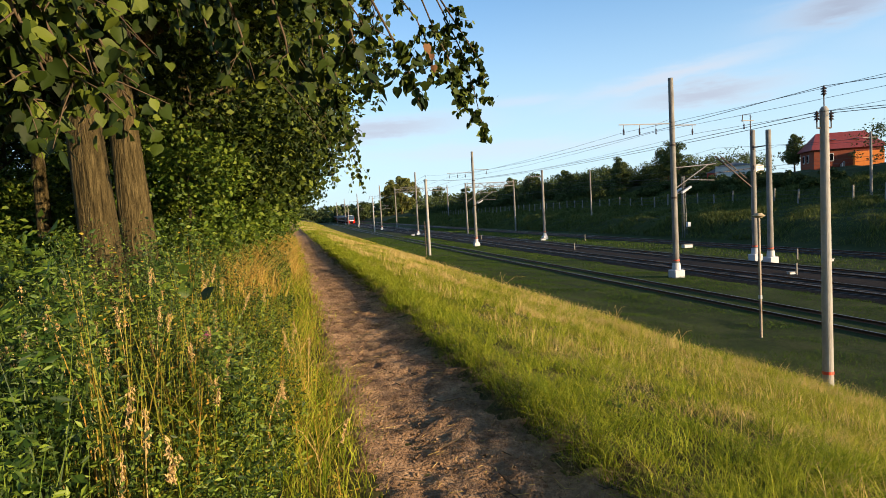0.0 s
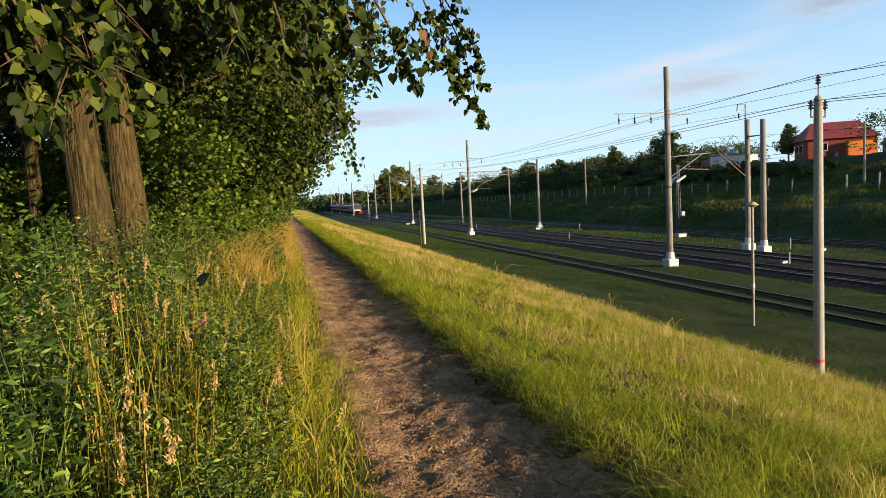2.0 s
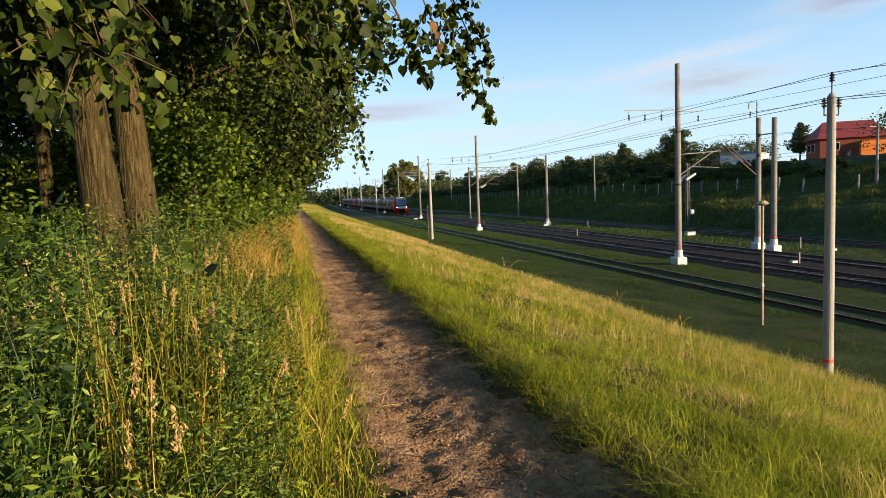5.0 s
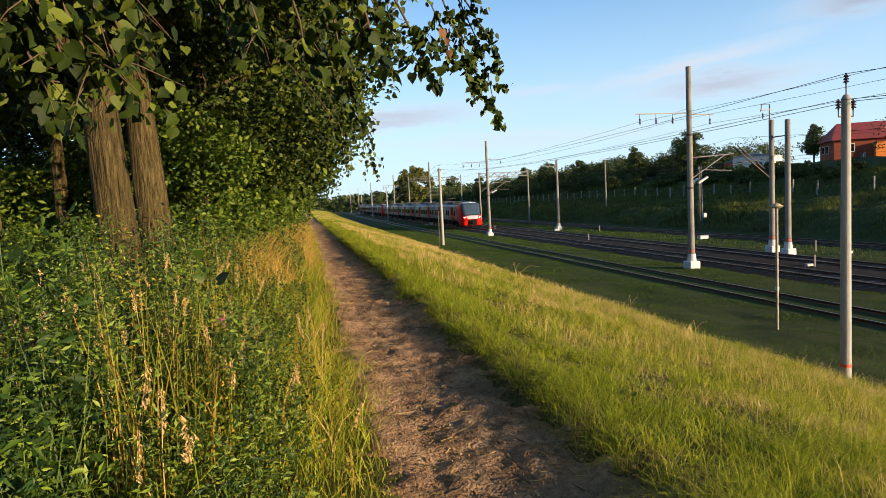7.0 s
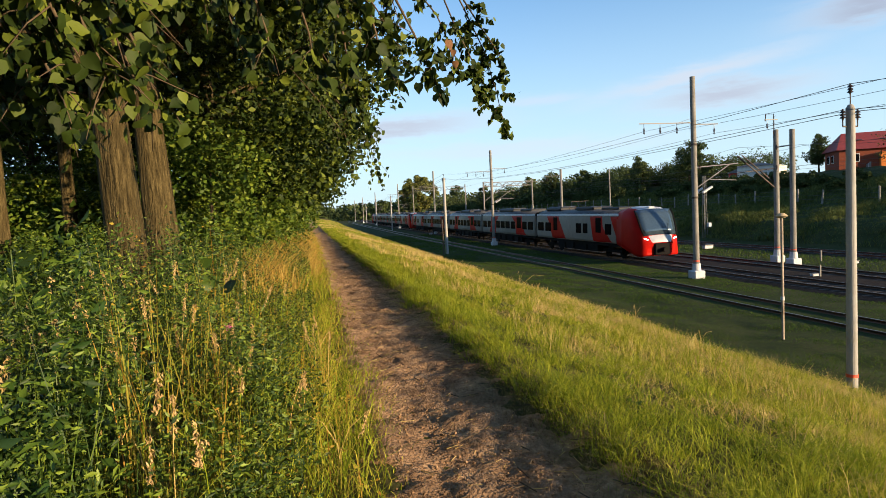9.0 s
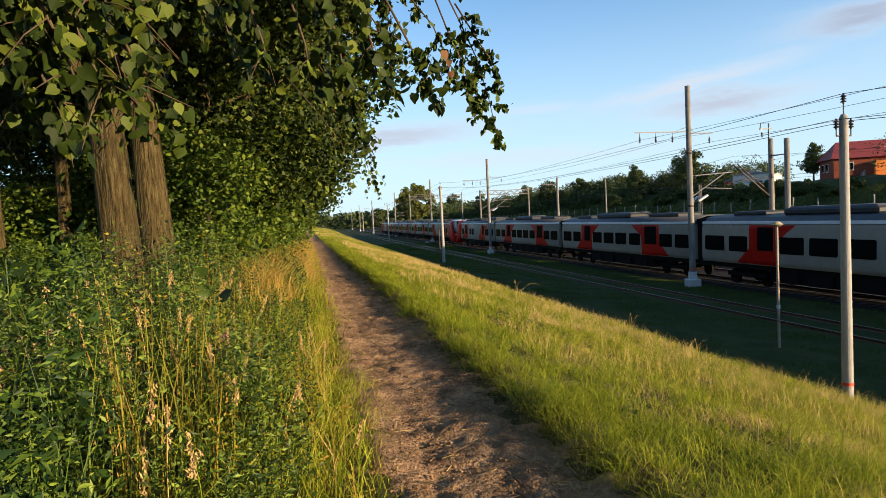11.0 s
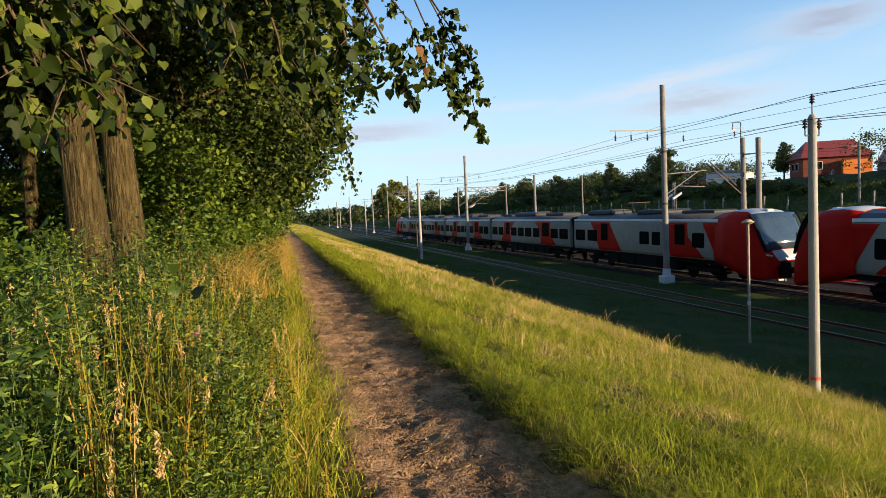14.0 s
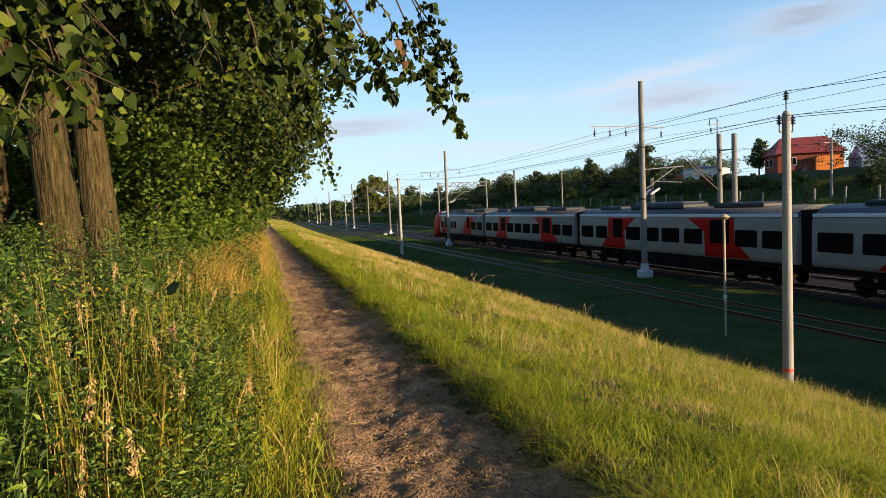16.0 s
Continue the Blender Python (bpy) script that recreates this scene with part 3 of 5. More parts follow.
    bm_rod(bm, (-s, -0.17, z), (s, -0.17, z + 0.52), 0.015, None, 4)
part("lattice", bm, M["steel"], sm)
part("cabinet", box(0.3, -0.3, 1.4, 0.4, 0.35, 0.5, 0.03), M["whitewash"], sm)


def line_pole(x, y, base, top, r0, r1, label, band=True, arms=True):
    """A round concrete pole of the telegraph line with pin insulators."""
    t = empty("telegraph_pole", pose(x, y, base), label, "pole", "telegraph poles")
    h = top - base
    bm = bmesh.new()
    bm_rod(bm, (0, 0, -0.4), (0, 0, h - 0.06), r0, r1, 20)
    bm_rod(bm, (0, 0, h - 0.06), (0, 0, h), r1, r1 * 0.55, 20)
    part("shaft", bm, M["sunlit_concrete"], t)
    if band:
        part("mark_band", rod((0, 0, 0.44), (0, 0, 0.50), r0 + 0.002, r0 + 0.001, 20), M["red_paint"], t, "red painted band")
        for k in range(14):
            part("step_hole", rod((0.0, -0.03, 0.35 + k * 0.33), (r0 + 0.003 - (r0 - r1) * (0.75 + k * 0.33) / (h + 0.4), -0.03, 0.35 + k * 0.33), 0.012, None, 6), M["train_dark"], t)
    if arms:
        for dx, dz in ((-0.17, -0.22), (0.16, -0.22), (0.0, 0.25)):
            bm = bmesh.new()
            if dx:
                bm_rod(bm, (0, 0, h - 0.4), (dx, 0, h - 0.4), 0.014, None, 6)
                bm_rod(bm, (dx, 0, h - 0.4), (dx, 0, h + dz + 0.05), 0.011, None, 6)
            else:
                bm_rod(bm, (0, 0, h - 0.05), (0, 0, h + dz), 0.011, None, 6)
            part("pin", bm, M["dark_steel"], t)
            part("insulator", ring_insulator(bmesh.new(), dx, 0, h + dz + 0.09, 3, 0.055, 0.05), M["ceramic"], t)
    return t


line_pole(9.93, 9.49, -2.42, 3.14, 0.102, 0.076, "tapered concrete telegraph pole with red band and insulators on the slope")
LP = [(14.4, 63.5, 4.9), (21.5, 158.0, 5.6), (24.0, 215.0, 5.8), (27.5, 290, 6.0)]
for lx, ly, lt in LP:
    line_pole(lx, ly, float(land(lx, ly)), lt, 0.17, 0.13, "pale sunlit-toned concrete telegraph pole with insulators beside the tracks", False)
thin = empty("steel_post", pose(13.7, 62.0, float(land(13.7, 62))), "thin brown steel post beside the telegraph pole", "post")
part("tube", rod((0, 0, -0.2), (0, 0, 3.6), 0.06, 0.05, 8), M["dark_steel"], thin)
# post with a round hood
sp = empty("marker_post", pose(15.0, 16.93, float(land(15.0, 16.93))), "rusty steel marker post with a shallow round hood", "post")
part("tube", rod((0, 0, -0.3), (0, 0, 4.05), 0.045, 0.045, 10), M["post_paint"], sp)
bm = bmesh.new()
bmesh.ops.create_cone(bm, cap_ends=True, segments=16, radius1=0.2, radius2=0.08, depth=0.09, matrix=Matrix.Translation((0, 0, 4.1)))
bmesh.ops.create_cone(bm, cap_ends=True, segments=16, radius1=0.1, radius2=0.2, depth=0.06, matrix=Matrix.Translation((0, 0, 4.02)))
part("hood", bm, M["straw_paint"], sp)
part("sleeve", rod((0, 0, 1.3), (0, 0, 1.42), 0.06, None, 10), M["whitewash"], sp)

# wires of the telegraph line
near_pole, back = (9.93, 9.49, 3.14), (9.6, -26.0, 3.6)
for dx, dz in ((-0.17, -0.1), (0.16, -0.12), (0.0, 0.38)):
    w = empty("overhead_wire", pose(0, 0, 0), "dark overhead line wire strung between poles", "wire", "overhead wires")
    part("span", wire_mesh((near_pole[0] + dx, near_pole[1], near_pole[2] + dz), (LP[0][0] + dx, LP[0][1], LP[0][2] + dz), 0.5, 0.006), M["wire"], w)
    part("span", wire_mesh((near_pole[0] + dx, near_pole[1], near_pole[2] + dz), (back[0] + dx, back[1], back[2] + dz), 0.9, 0.006), M["wire"], w)
    for a, b in zip(LP, LP[1:]):
        part("span", wire_mesh((a[0] + dx, a[1], a[2] + dz), (b[0] + dx, b[1], b[2] + dz), 0.8, 0.01, 8), M["wire"], w)
# wires of the catenary masts: feeder lines on the crossarms, messenger and contact wire over the tracks
MY = [(-9.0, 22.75), (32.5, 22.75), (74.0, 22.95), (120.0, 24.8 + 0.3), (172.0, 24.7 + 0.84)]
for dx, z, sag, r in ((-3.25, 5.5, 0.25, 0.008), (-1.1, 5.5, 0.3, 0.008), (1.4, 5.3, 0.3, 0.008)):
    w = empty("overhead_wire", pose(0, 0, 0), "dark feeder wire along the catenary masts", "wire", "overhead wires")
    for (ya, xa), (yb, xb) in zip(MY, MY[1:]):
        part("span", wire_mesh((xa + dx, ya, z), (xb + dx, yb, z), sag, r, 12), M["wire"], w)
for tx, z, sag in ((25.8, 4.4, 0.9), (25.8, 2.95, 0.05), (30.4, 4.4, 0.9), (30.4, 2.95, 0.05), (39.7, 4.3, 0.9), (39.7, 2.95, 0.05)):
    w = empty("overhead_wire", pose(0, 0, 0), "catenary wire above the track", "wire", "overhead wires")
    for (ya, xa), (yb, xb) in zip(MY, MY[1:]):
        part("span", wire_mesh((tx + float(curve_off(ya)), ya, z), (tx + float(curve_off(yb)), yb, z), sag, 0.007, 10), M["wire"], w)

# small things by the line
for bx, by, s in ((32.9, 76.0, 0.7), (36.2, 50.0, 1.0), (23.6, 118.0, 0.8), (28.2, 29.4, 0.5), (34.8, 33.0, 0.5)):
    t = empty("track_box", pose(bx, by, float(land(bx, by))), "low white signalling box beside the rails", "signalling box", "signalling boxes")
    part("box", box(0, 0, 0.12 * s + 0.08, 0.9 * s, 0.5 * s, 0.3 * s, 0.04), M["whitewash"], t)
    part("lid", box(0, 0, 0.28 * s + 0.1, 0.95 * s, 0.55 * s, 0.06 * s), M["steel"], t)
for bx, by in ((28.2, 29.0), (34.9, 35.8), (28.1, 57.0), (28.1, 88.0), (36.0, 70.0)):
    t = empty("stake", pose(bx, by, float(land(bx, by))), "short pale marker stake between the tracks", "stake", "stakes")
    part("stick", box(0, 0, 0.35, 0.08, 0.08, 0.85), M["concrete"], t)

# fence on the bank
fence = empty("fence", pose(0, 0, 0), "line of pale concrete fence posts with wires on the bank", "fence")
FENCE = []
for k in range(58):
    fy = 30 + k * 3.6
    fx = 57.5 + float(curve_off(fy))
    FENCE.append((fx, fy, float(land(fx, fy))))
post_me = bpy.data.meshes.new("post")
bm = bm_box(bmesh.new(), 0, 0, 0.85, 0.16, 0.16, 1.9, None, 0.02)
bm.to_mesh(post_me)
bm.free()
post_me.materials.append(M["concrete"])
for fx, fy, fz in FENCE:
    part("post", post_me, None, fence, "", pose(fx, fy, fz, random.uniform(-3, 3), random.uniform(-3, 3), 0))
for hz in (0.6, 1.1, 1.6):
    part("strand", bm_tube(bmesh.new(), [(x, y, z + hz) for x, y, z in FENCE], [0.012] * len(FENCE), 4), M["wire"], fence)

# ---- train ----
CAR, CAB, GAUGE_X = 21.1, 21.6, 25.8
W = 3.3


def side_profile(w):
    hw = w / 2
    half = [(-hw + 0.06, 1.28), (-hw, 1.5), (-hw, 2.2), (-hw + 0.03, 3.3), (-hw + 0.1, 3.58), (-hw + 0.42, 3.88), (-0.6, 4.02)]
    return half + [(-x, z) for x, z in half[::-1]]


def loft(sections):
    """A skin over cross sections, each a list of (x, y, z)."""
    bm = bmesh.new()
    rings = [[bm.verts.new(p) for p in s] for s in sections]
    for a, b in zip(rings, rings[1:]):
        for k in range(len(a)):
            f = bm.faces.new((a[k], a[(k + 1) % len(a)], b[(k + 1) % len(a)], b[k]))
            f.smooth = True
    bm.faces.new(rings[0])
    bm.faces.new(rings[-1][::-1])
    bmesh.ops.recalc_face_normals(bm, faces=bm.faces[:])
    return bm


def side_x(z):
    """Half width of the body side at a height above the rail."""
    return float(np.interp(z, [1.28, 1.5, 2.2, 3.3, 3.58, 3.88], [W / 2 - 0.06, W / 2, W / 2, W / 2 - 0.03, W / 2 - 0.1, W / 2 - 0.42]))


def panel(s, outline, thick):
    """A thin panel that follows the curve of the car side s (-1 or 1), with corners (y, z)."""
    bm = bmesh.new()
    bm.faces.new([bm.verts.new((0, y, z)) for y, z in outline])
    for z in (1.5, 2.2, 2.75, 3.3):
        bmesh.ops.bisect_plane(bm, geom=bm.verts[:] + bm.edges[:] + bm.faces[:], plane_co=(0, 0, z), plane_no=(0, 0, 1))
    for v in bm.verts:
        v.co.x = s * (side_x(v.co.z) + thick)
    for f in bm.faces:
        f.normal_update()
        if f.normal.x * s < 0:
            f.normal_flip()
    r = bmesh.ops.extrude_face_region(bm, geom=bm.faces[:])
    for v in r["geom"]:
        if isinstance(v, bmesh.types.BMVert):
            v.co.x -= s * 0.04
    bmesh.ops.recalc_face_normals(bm, faces=bm.faces[:])
    return bm


def bogie(parent, y):
    b = bmesh.new()
    for s in (-1, 1):
        bm_box(b, s * 1.05, y, 0.62, 0.16, 3.2, 0.28, None, 0.04)
        bm_box(b, s * 1.08, y, 0.9, 0.3, 0.9, 0.35, None, 0.05)
    bm_box(b, 0, y, 0.6, 2.0, 0.5, 0.3)
    p = part("bogie", b, M["train_dark"], parent)
    for dy in (-1.25, 1.25):
        w = bmesh.new()
        for s in (-0.79, 0.79):
            bm_rod(w, (s - 0.06, y + dy, 0.44), (s + 0.06, y + dy, 0.44), 0.44, None, 20)
        bm_rod(w, (-0.9, y + dy, 0.44), (0.9, y + dy, 0.44), 0.08, None, 8)
        part("wheelset", w, M["train_dark"], p)


def window(t, y0, y1, z0=1.98, z1=2.86):
    lo, hi = min(y0, y1), max(y0, y1)
    c = 0.07
    for s in (-1, 1):
        part("window", panel(s, [(lo + c, z0), (hi - c, z0), (hi, z0 + c), (hi, z1 - c), (hi - c, z1), (lo + c, z1), (lo, z1 - c), (lo, z0 + c)], 0.014), M["train_glass"], t)


def stripe(t, outline):
    for s in (-1, 1):
        part("livery_panel", panel(s, outline, 0.006), M["train_red"], t, "red painted panel")


def door(t, y0, y1):
    for s in (-1, 1):
        d = part("door", panel(s, [(y0, 1.32), (y1, 1.32), (y1, 3.3), (y1, 3.45), (y0, 3.45), (y0, 3.3)], 0.010), M["train_red"], t, "red sliding door")
        part("door_window", panel(s, [(y0 + 0.1, 2.1), (y1 - 0.1, 2.1), (y1 - 0.1, 3.38), (y0 + 0.1, 3.38)], 0.016), M["train_glass"], d)


def roof_gear(t, rows):
    for y, ln, wd, h, m in rows:
        part("roof_unit", bm_box(bmesh.new(), 0, y, 3.98 + h / 2, wd, ln, h, None, min(0.1, h * 0.3)), M[m], t)


def pantograph(t, y):
    bm = bmesh.new()
    for s in (-0.5, 0.5):
        bm_rod(bm, (s, y - 0.7, 4.35), (s * 0.7, y + 0.9, 4.62), 0.03, None, 6)
        bm_rod(bm, (s * 0.7, y + 0.9, 4.62), (s * 0.9, y - 0.5, 4.85), 0.025, None, 6)
    bm_rod(bm, (-0.9, y - 0.5, 4.86), (0.9, y - 0.5, 4.86), 0.03, None, 6)
    for s in (-0.6, 0.6):
        bm_rod(bm, (s, y - 0.8, 4.0), (s, y - 0.8, 4.38), 0.05, None, 8)
        bm_rod(bm, (s, y + 0.6, 4.0), (s, y + 0.6, 4.38), 0.05, None, 8)
    part("pantograph", bm, M["dark_steel"], t)


def under(t, y0, y1):
    mid = (y0 + y1) / 2
    part("underframe", bm_box(bmesh.new(), 0, mid, 0.72, 2.6, (y1 - y0) - 10.5, 0.62, None, 0.06), M["train_dark"], t)
    for dy in (-3.4, -1.2, 1.5, 3.6):
        part("equipment_box", bm_box(bmesh.new(), 0, mid + dy, 0.78, 2.86, 1.5, 0.72, None, 0.05), M["train_dark"], t)
    part("sill", bm_box(bmesh.new(), 0, mid, 1.16, 2.9, (y1 - y0) - 0.4, 0.3), M["train_dark"], t)
    for y in (y0 + 3.2, y1 - 3.2):
        bogie(t, y)


ROOF = [(-1.57, 3.52), (-1.53, 3.62), (-1.22, 3.92), (-0.6, 4.07), (0.6, 4.07), (1.22, 3.92), (1.53, 3.62), (1.57, 3.52)]


def middle_car():
    t = empty("train_carriage", pose(0, 0, RAIL), "grey and red electric train carriage with dark windows, running", "train carriage", "carriages of the train")
    half = CAR / 2 - 0.4
    SHEEN = (-half, half)
    part("body", loft([[(x, y, z) for x, z in side_profile(W)] for y in (-half, half)]), M["train_grey"], t)
    part("roof", loft([[(x, y, z) for x, z in ROOF] for y in (-half, half)]), M["train_roof"], t)
    # strip added to carry that pale sky reflection along the roof edge
    for s in (-1, 1):
        part("cornice", bm_box(bmesh.new(), s * 1.575, (SHEEN[0] + SHEEN[1]) / 2, 3.62, 0.06, SHEEN[1] - SHEEN[0], 0.17, None, 0.02), M["cornice"], t, "pale strip along the roof edge for its sky sheen")
    part("gangway", bm_box(bmesh.new(), 0, half + 0.4, 2.4, 2.75, 0.9, 2.9), M["train_dark"], t)
    stripe(t, [(7.07, 1.34), (3.98, 1.34), (4.0, 2.6), (2.75, 3.48), (6.05, 3.48), (6.05, 2.2)][::-1])
    stripe(t, [(-3.95, 1.34), (-7.35, 1.34), (-6.2, 2.3), (-6.15, 3.48), (-2.45, 3.48), (-3.9, 2.7)])
    door(t, 4.15, 5.5)
    door(t, -5.95, -4.25)
    for y1, y0 in ((9.85, 8.11), (7.69, 6.2), (3.8, 2.21), (1.87, 0.23), (-0.08, -1.75), (-2.19, -3.72), (-6.25, -7.75), (-8.09, -9.75)):
        window(t, y0, y1)
    roof_gear(t, ((1.5, 5.5, 2.0, 0.36, "roof_gear"), (1.5, 5.2, 1.7, 0.44, "train_roof"), (-5.6, 3.6, 1.9, 0.3, "roof_gear"), (7.0, 2.6, 1.7, 0.26, "roof_gear")))
    under(t, -half, half)
    return t


def cab_car(headlights):
    """Nose towards -y."""
    t = empty("train_carriage", pose(0, 0, RAIL), "grey and red electric train driving carriage with sloping red nose", "train carriage", "carriages of the train")
    half = CAB / 2
    body_end = -half + 3.6
    SHEEN = (body_end, half - 0.4)
    part("body", loft([[(x, y, z) for x, z in side_profile(W)] for y in (body_end, half - 0.4)]), M["train_grey"], t)
    part("roof", loft([[(x, y, z) for x, z in ROOF] for y in (body_end + 0.05, half - 0.4)]), M["train_roof"], t)
    # same strip, painted with the roof shoulder's reflected sky
    for s in (-1, 1):
        part("cornice", bm_box(bmesh.new(), s * 1.575, (SHEEN[0] + SHEEN[1]) / 2, 3.62, 0.06, SHEEN[1] - SHEEN[0], 0.17, None, 0.02), M["cornice"], t, "pale strip along the roof edge for its sky sheen")
    part("gangway", bm_box(bmesh.new(), 0, half, 2.4, 2.75, 0.9, 2.9), M["train_dark"], t)
    # nose in slices: distance back from the tip, half width, bottom, top
    slices = [(0.0, 1.15, 0.6, 1.5), (0.1, 1.38, 0.5, 1.78), (0.22, 1.5, 0.47, 2.05), (0.42, 1.6, 0.45, 2.55), (0.66, 1.65, 0.46, 3.1), (0.92, 1.68, 0.5, 3.6), (1.22, 1.685, 0.58, 3.98), (1.8, 1.68, 0.7, 4.18),
              (2.8, 1.67, 1.0, 4.22), (3.75, 1.66, 1.27, 4.1)]
    bm = bmesh.new()
    rings = []
    prof = ((1.0, 0.0), (1.04, 0.12), (1.0, 0.42), (0.985, 0.7), (0.9, 0.87), (0.66, 0.965), (0.3, 0.995))
    for d, hw, z0, z1 in slices:
        y = -half + d
        side = [(u * hw, z0 + v * (z1 - z0)) for u, v in prof]
        ring = [(-x, z) for x, z in side] + [(0, z1)] + side[::-1]
        rings.append([bm.verts.new((x, y + 0.35 * max(0.0, abs(x) / hw - 0.55) * (1 if d < 1.2 else 0.3), z)) for x, z in ring])
    for i, (a, b) in enumerate(zip(rings, rings[1:])):
        n = len(a)
        for k in range(n):
            f = bm.faces.new((a[k], a[(k + 1) % n], b[(k + 1) % n], b[k]))
            f.smooth = True
            if 5 <= k <= 8 and i >= 5:
                f.material_index = 1
            if 5 <= k <= 8 and i <= 1:
                f.material_index = 1
    bm.faces.new(rings[0])
    bm.faces.new(rings[-1][::-1])
    bmesh.ops.recalc_face_normals(bm, faces=bm.faces[:])
    nose = part("nose", bm, M["train_red"], t, "rounded red nose cone")
    nose.data.materials.append(M["silver"])
    # windscreen over the slope
    bm = bmesh.new()
    rows = []
    for d, hw, z0, z1 in slices[2:7]:
        rows.append([bm.verts.new((hw * u, -half + d - 0.06 + 0.10 * u * u, z1 + 0.03 - 0.10 * u * u)) for u in (-0.86, -0.6, -0.3, 0, 0.3, 0.6, 0.86)])
    for a, b in zip(rows, rows[1:]):
        for k in range(6):
            bm.faces.new((a[k], a[k + 1], b[k + 1], b[k])).smooth = True
    bmesh.ops.recalc_face_normals(bm, faces=bm.faces[:])
    bmesh.ops.solidify(bm, geom=bm.faces[:], thickness=0.03)
    part("windscreen", bm, M["screen"], t, "large sloping windscreen reflecting the sky")
    for s in (-1, 1):
        bar = bm_tube(bmesh.new(), [(s * hw * 0.9, -half + d + 0.03, z1 - 0.06) for d, hw, z0, z1 in slices[2:7]], [0.07] * 5, 6)
        part("windscreen_pillar", bar, M["train_dark"], t, "black pillar beside the windscreen")
    for s in (-0.5, 0.5):
        part("wiper", rod((s, -half + 0.2, 2.06), (s + 0.35, -half + 0.5, 2.85), 0.018, None, 5), M["train_dark"], t)
    part("coupler_hatch", bm_box(bmesh.new(), 0, -half + 0.1, 0.98, 1.3, 0.34, 0.92, None, 0.08), M["train_dark"], t, "black coupler hatch")
    part("coupler", rod((0, -half - 0.45, 0.95), (0, -half + 0.2, 0.95), 0.16, None, 10), M["train_dark"], t)
    part("roof_lamp", bm_box(bmesh.new(), 0, -half + 1.5, 4.1, 0.5, 0.3, 0.16, None, 0.05), M["whitewash"], t)
    for s in (-1, 1):
        part("headlight", bm_box(bmesh.new(), 0, 0, 0, 0.34, 0.12, 0.09, pose(s * 1.2, -half + 0.22, 1.76, 0, -s * 14, s * 24), 0.03), M["headlight" if headlights else "whitewash"], t, "lit headlight" if headlights else "unlit headlight")
    for s in (-1, 1):
        part("livery_panel", panel(s, [(-7.2, 1.34), (-6.2, 3.0), (-5.9, 3.48), (-7.2, 3.48)], 0.008), M["train_red"], t, "red painted panel")
    stripe(t, [(6.25, 1.34), (3.0, 1.34), (4.7, 3.48), (7.6, 3.48), (6.8, 2.6)][::-1])
    stripe(t, [(-2.8, 1.34), (-6.1, 1.34), (-4.6, 2.6), (-4.5, 3.48), (-2.25, 3.48)])
    door(t, 4.8, 6.0)
    door(t, -4.4, -3.2)
    for y1, y0 in ((10.1, 8.5), (8.06, 6.5), (0.63, -0.5), (-0.83, -1.75), (-5.0, -6.1)):
        window(t, y0, y1)
    roof_gear(t, ((-4.5, 3.0, 1.8, 0.24, "roof_gear"), (0.2, 3.6, 2.0, 0.34, "roof_gear"), (7.4, 3.6, 2.0, 0.36, "roof_gear"), (7.4, 3.4, 1.7, 0.42, "train_roof")))
    pantograph(t, 3.6)
    under(t, body_end - 1.2, half - 0.4)
    return t


lead_car, mid_car, rear_car = cab_car(True), middle_car(), cab_car(False)
set_off = [CAB / 2, CAB + CAR / 2, CAB + CAR * 1.5, CAB + CAR * 2.5, CAB + CAR * 3 + CAB / 2]
SET = 2 * CAB + 3 * CAR
cars, used = [], set()
for k in range(2):
    for j, o in enumerate(set_off):
        src = lead_car if (j == 0 and k == 0) else rear_car if j in (0, 4) else mid_car
        ob = src if src.name not in used else copy_thing(src, pose(0, 0, RAIL))
        used.add(src.name)
        cars.append((ob, o + k * (SET + 1.3), j == 4))


def motions():
    """The train runs past towards the south along its gently curving track."""
    front = [(0, 290.0), (2, 233.5), (4, 177.2), (6.5, 105.8), (8, 66.3), (9, 40.9), (11.5, -21.2), (12.5, -45.8), (14, -81.7), (15, -105.6), (16, -128.3)]
    for ob, o, turned in cars:
        rows = []
        for t, f in front:
            y = f + o
            x = GAUGE_X + float(curve_off(y))
            yaw = -math.degrees(math.atan((float(curve_off(y + 5)) - float(curve_off(y - 5))) / 10))
            rows.append((t, pose(x, y, RAIL, 0, 0, yaw + (180 if turned else 0))))
        walk(ob, rows)
    # the long boughs stir in the breeze
    for ob, pivot in SWAYING:
        there, back_again = Matrix.Translation(pivot), Matrix.Translation(-Vector(pivot))
        walk(ob, [(t, there @ pose(0, 0, 0, 0, a, 0) @ back_again) for t, a in ((0, 0.5), (1.5, 0.1), (3, -0.6), (4.5, 0.2), (7, 0.8), (9, 0.0), (11.5, 1.2), (12.5, 0.8), (14, -1.3), (15, -0.9), (16, -1.0))])


# ---- grass, weeds ----
def blades(P, H, Wd, lean, rng, bend=0.5):
    """Grass blades at points P: a quad and a tip triangle each."""
    n = len(P)
    a = rng.uniform(0, math.tau, n)
    side = np.stack([np.cos(a), np.sin(a), np.zeros(n)], 1) * (Wd / 2)[:, None]
    b = rng.uniform(0, math.tau, n)
    tilt = np.stack([np.cos(b), np.sin(b), np.zeros(n)], 1) * (lean * H * rng.uniform(0.2, 1.0, n))[:, None]
    up = np.stack([np.zeros(n), np.zeros(n), H], 1)
    mid = P + up * 0.55 + tilt * (1 - bend)
    tip = P + up * (1 - 0.12 * lean) + tilt * (1 + bend)
    V = np.stack([P - side, P + side, mid + side * 0.8, mid - side * 0.8, tip], 1).reshape(-1, 3)
    i = np.arange(n) * 5
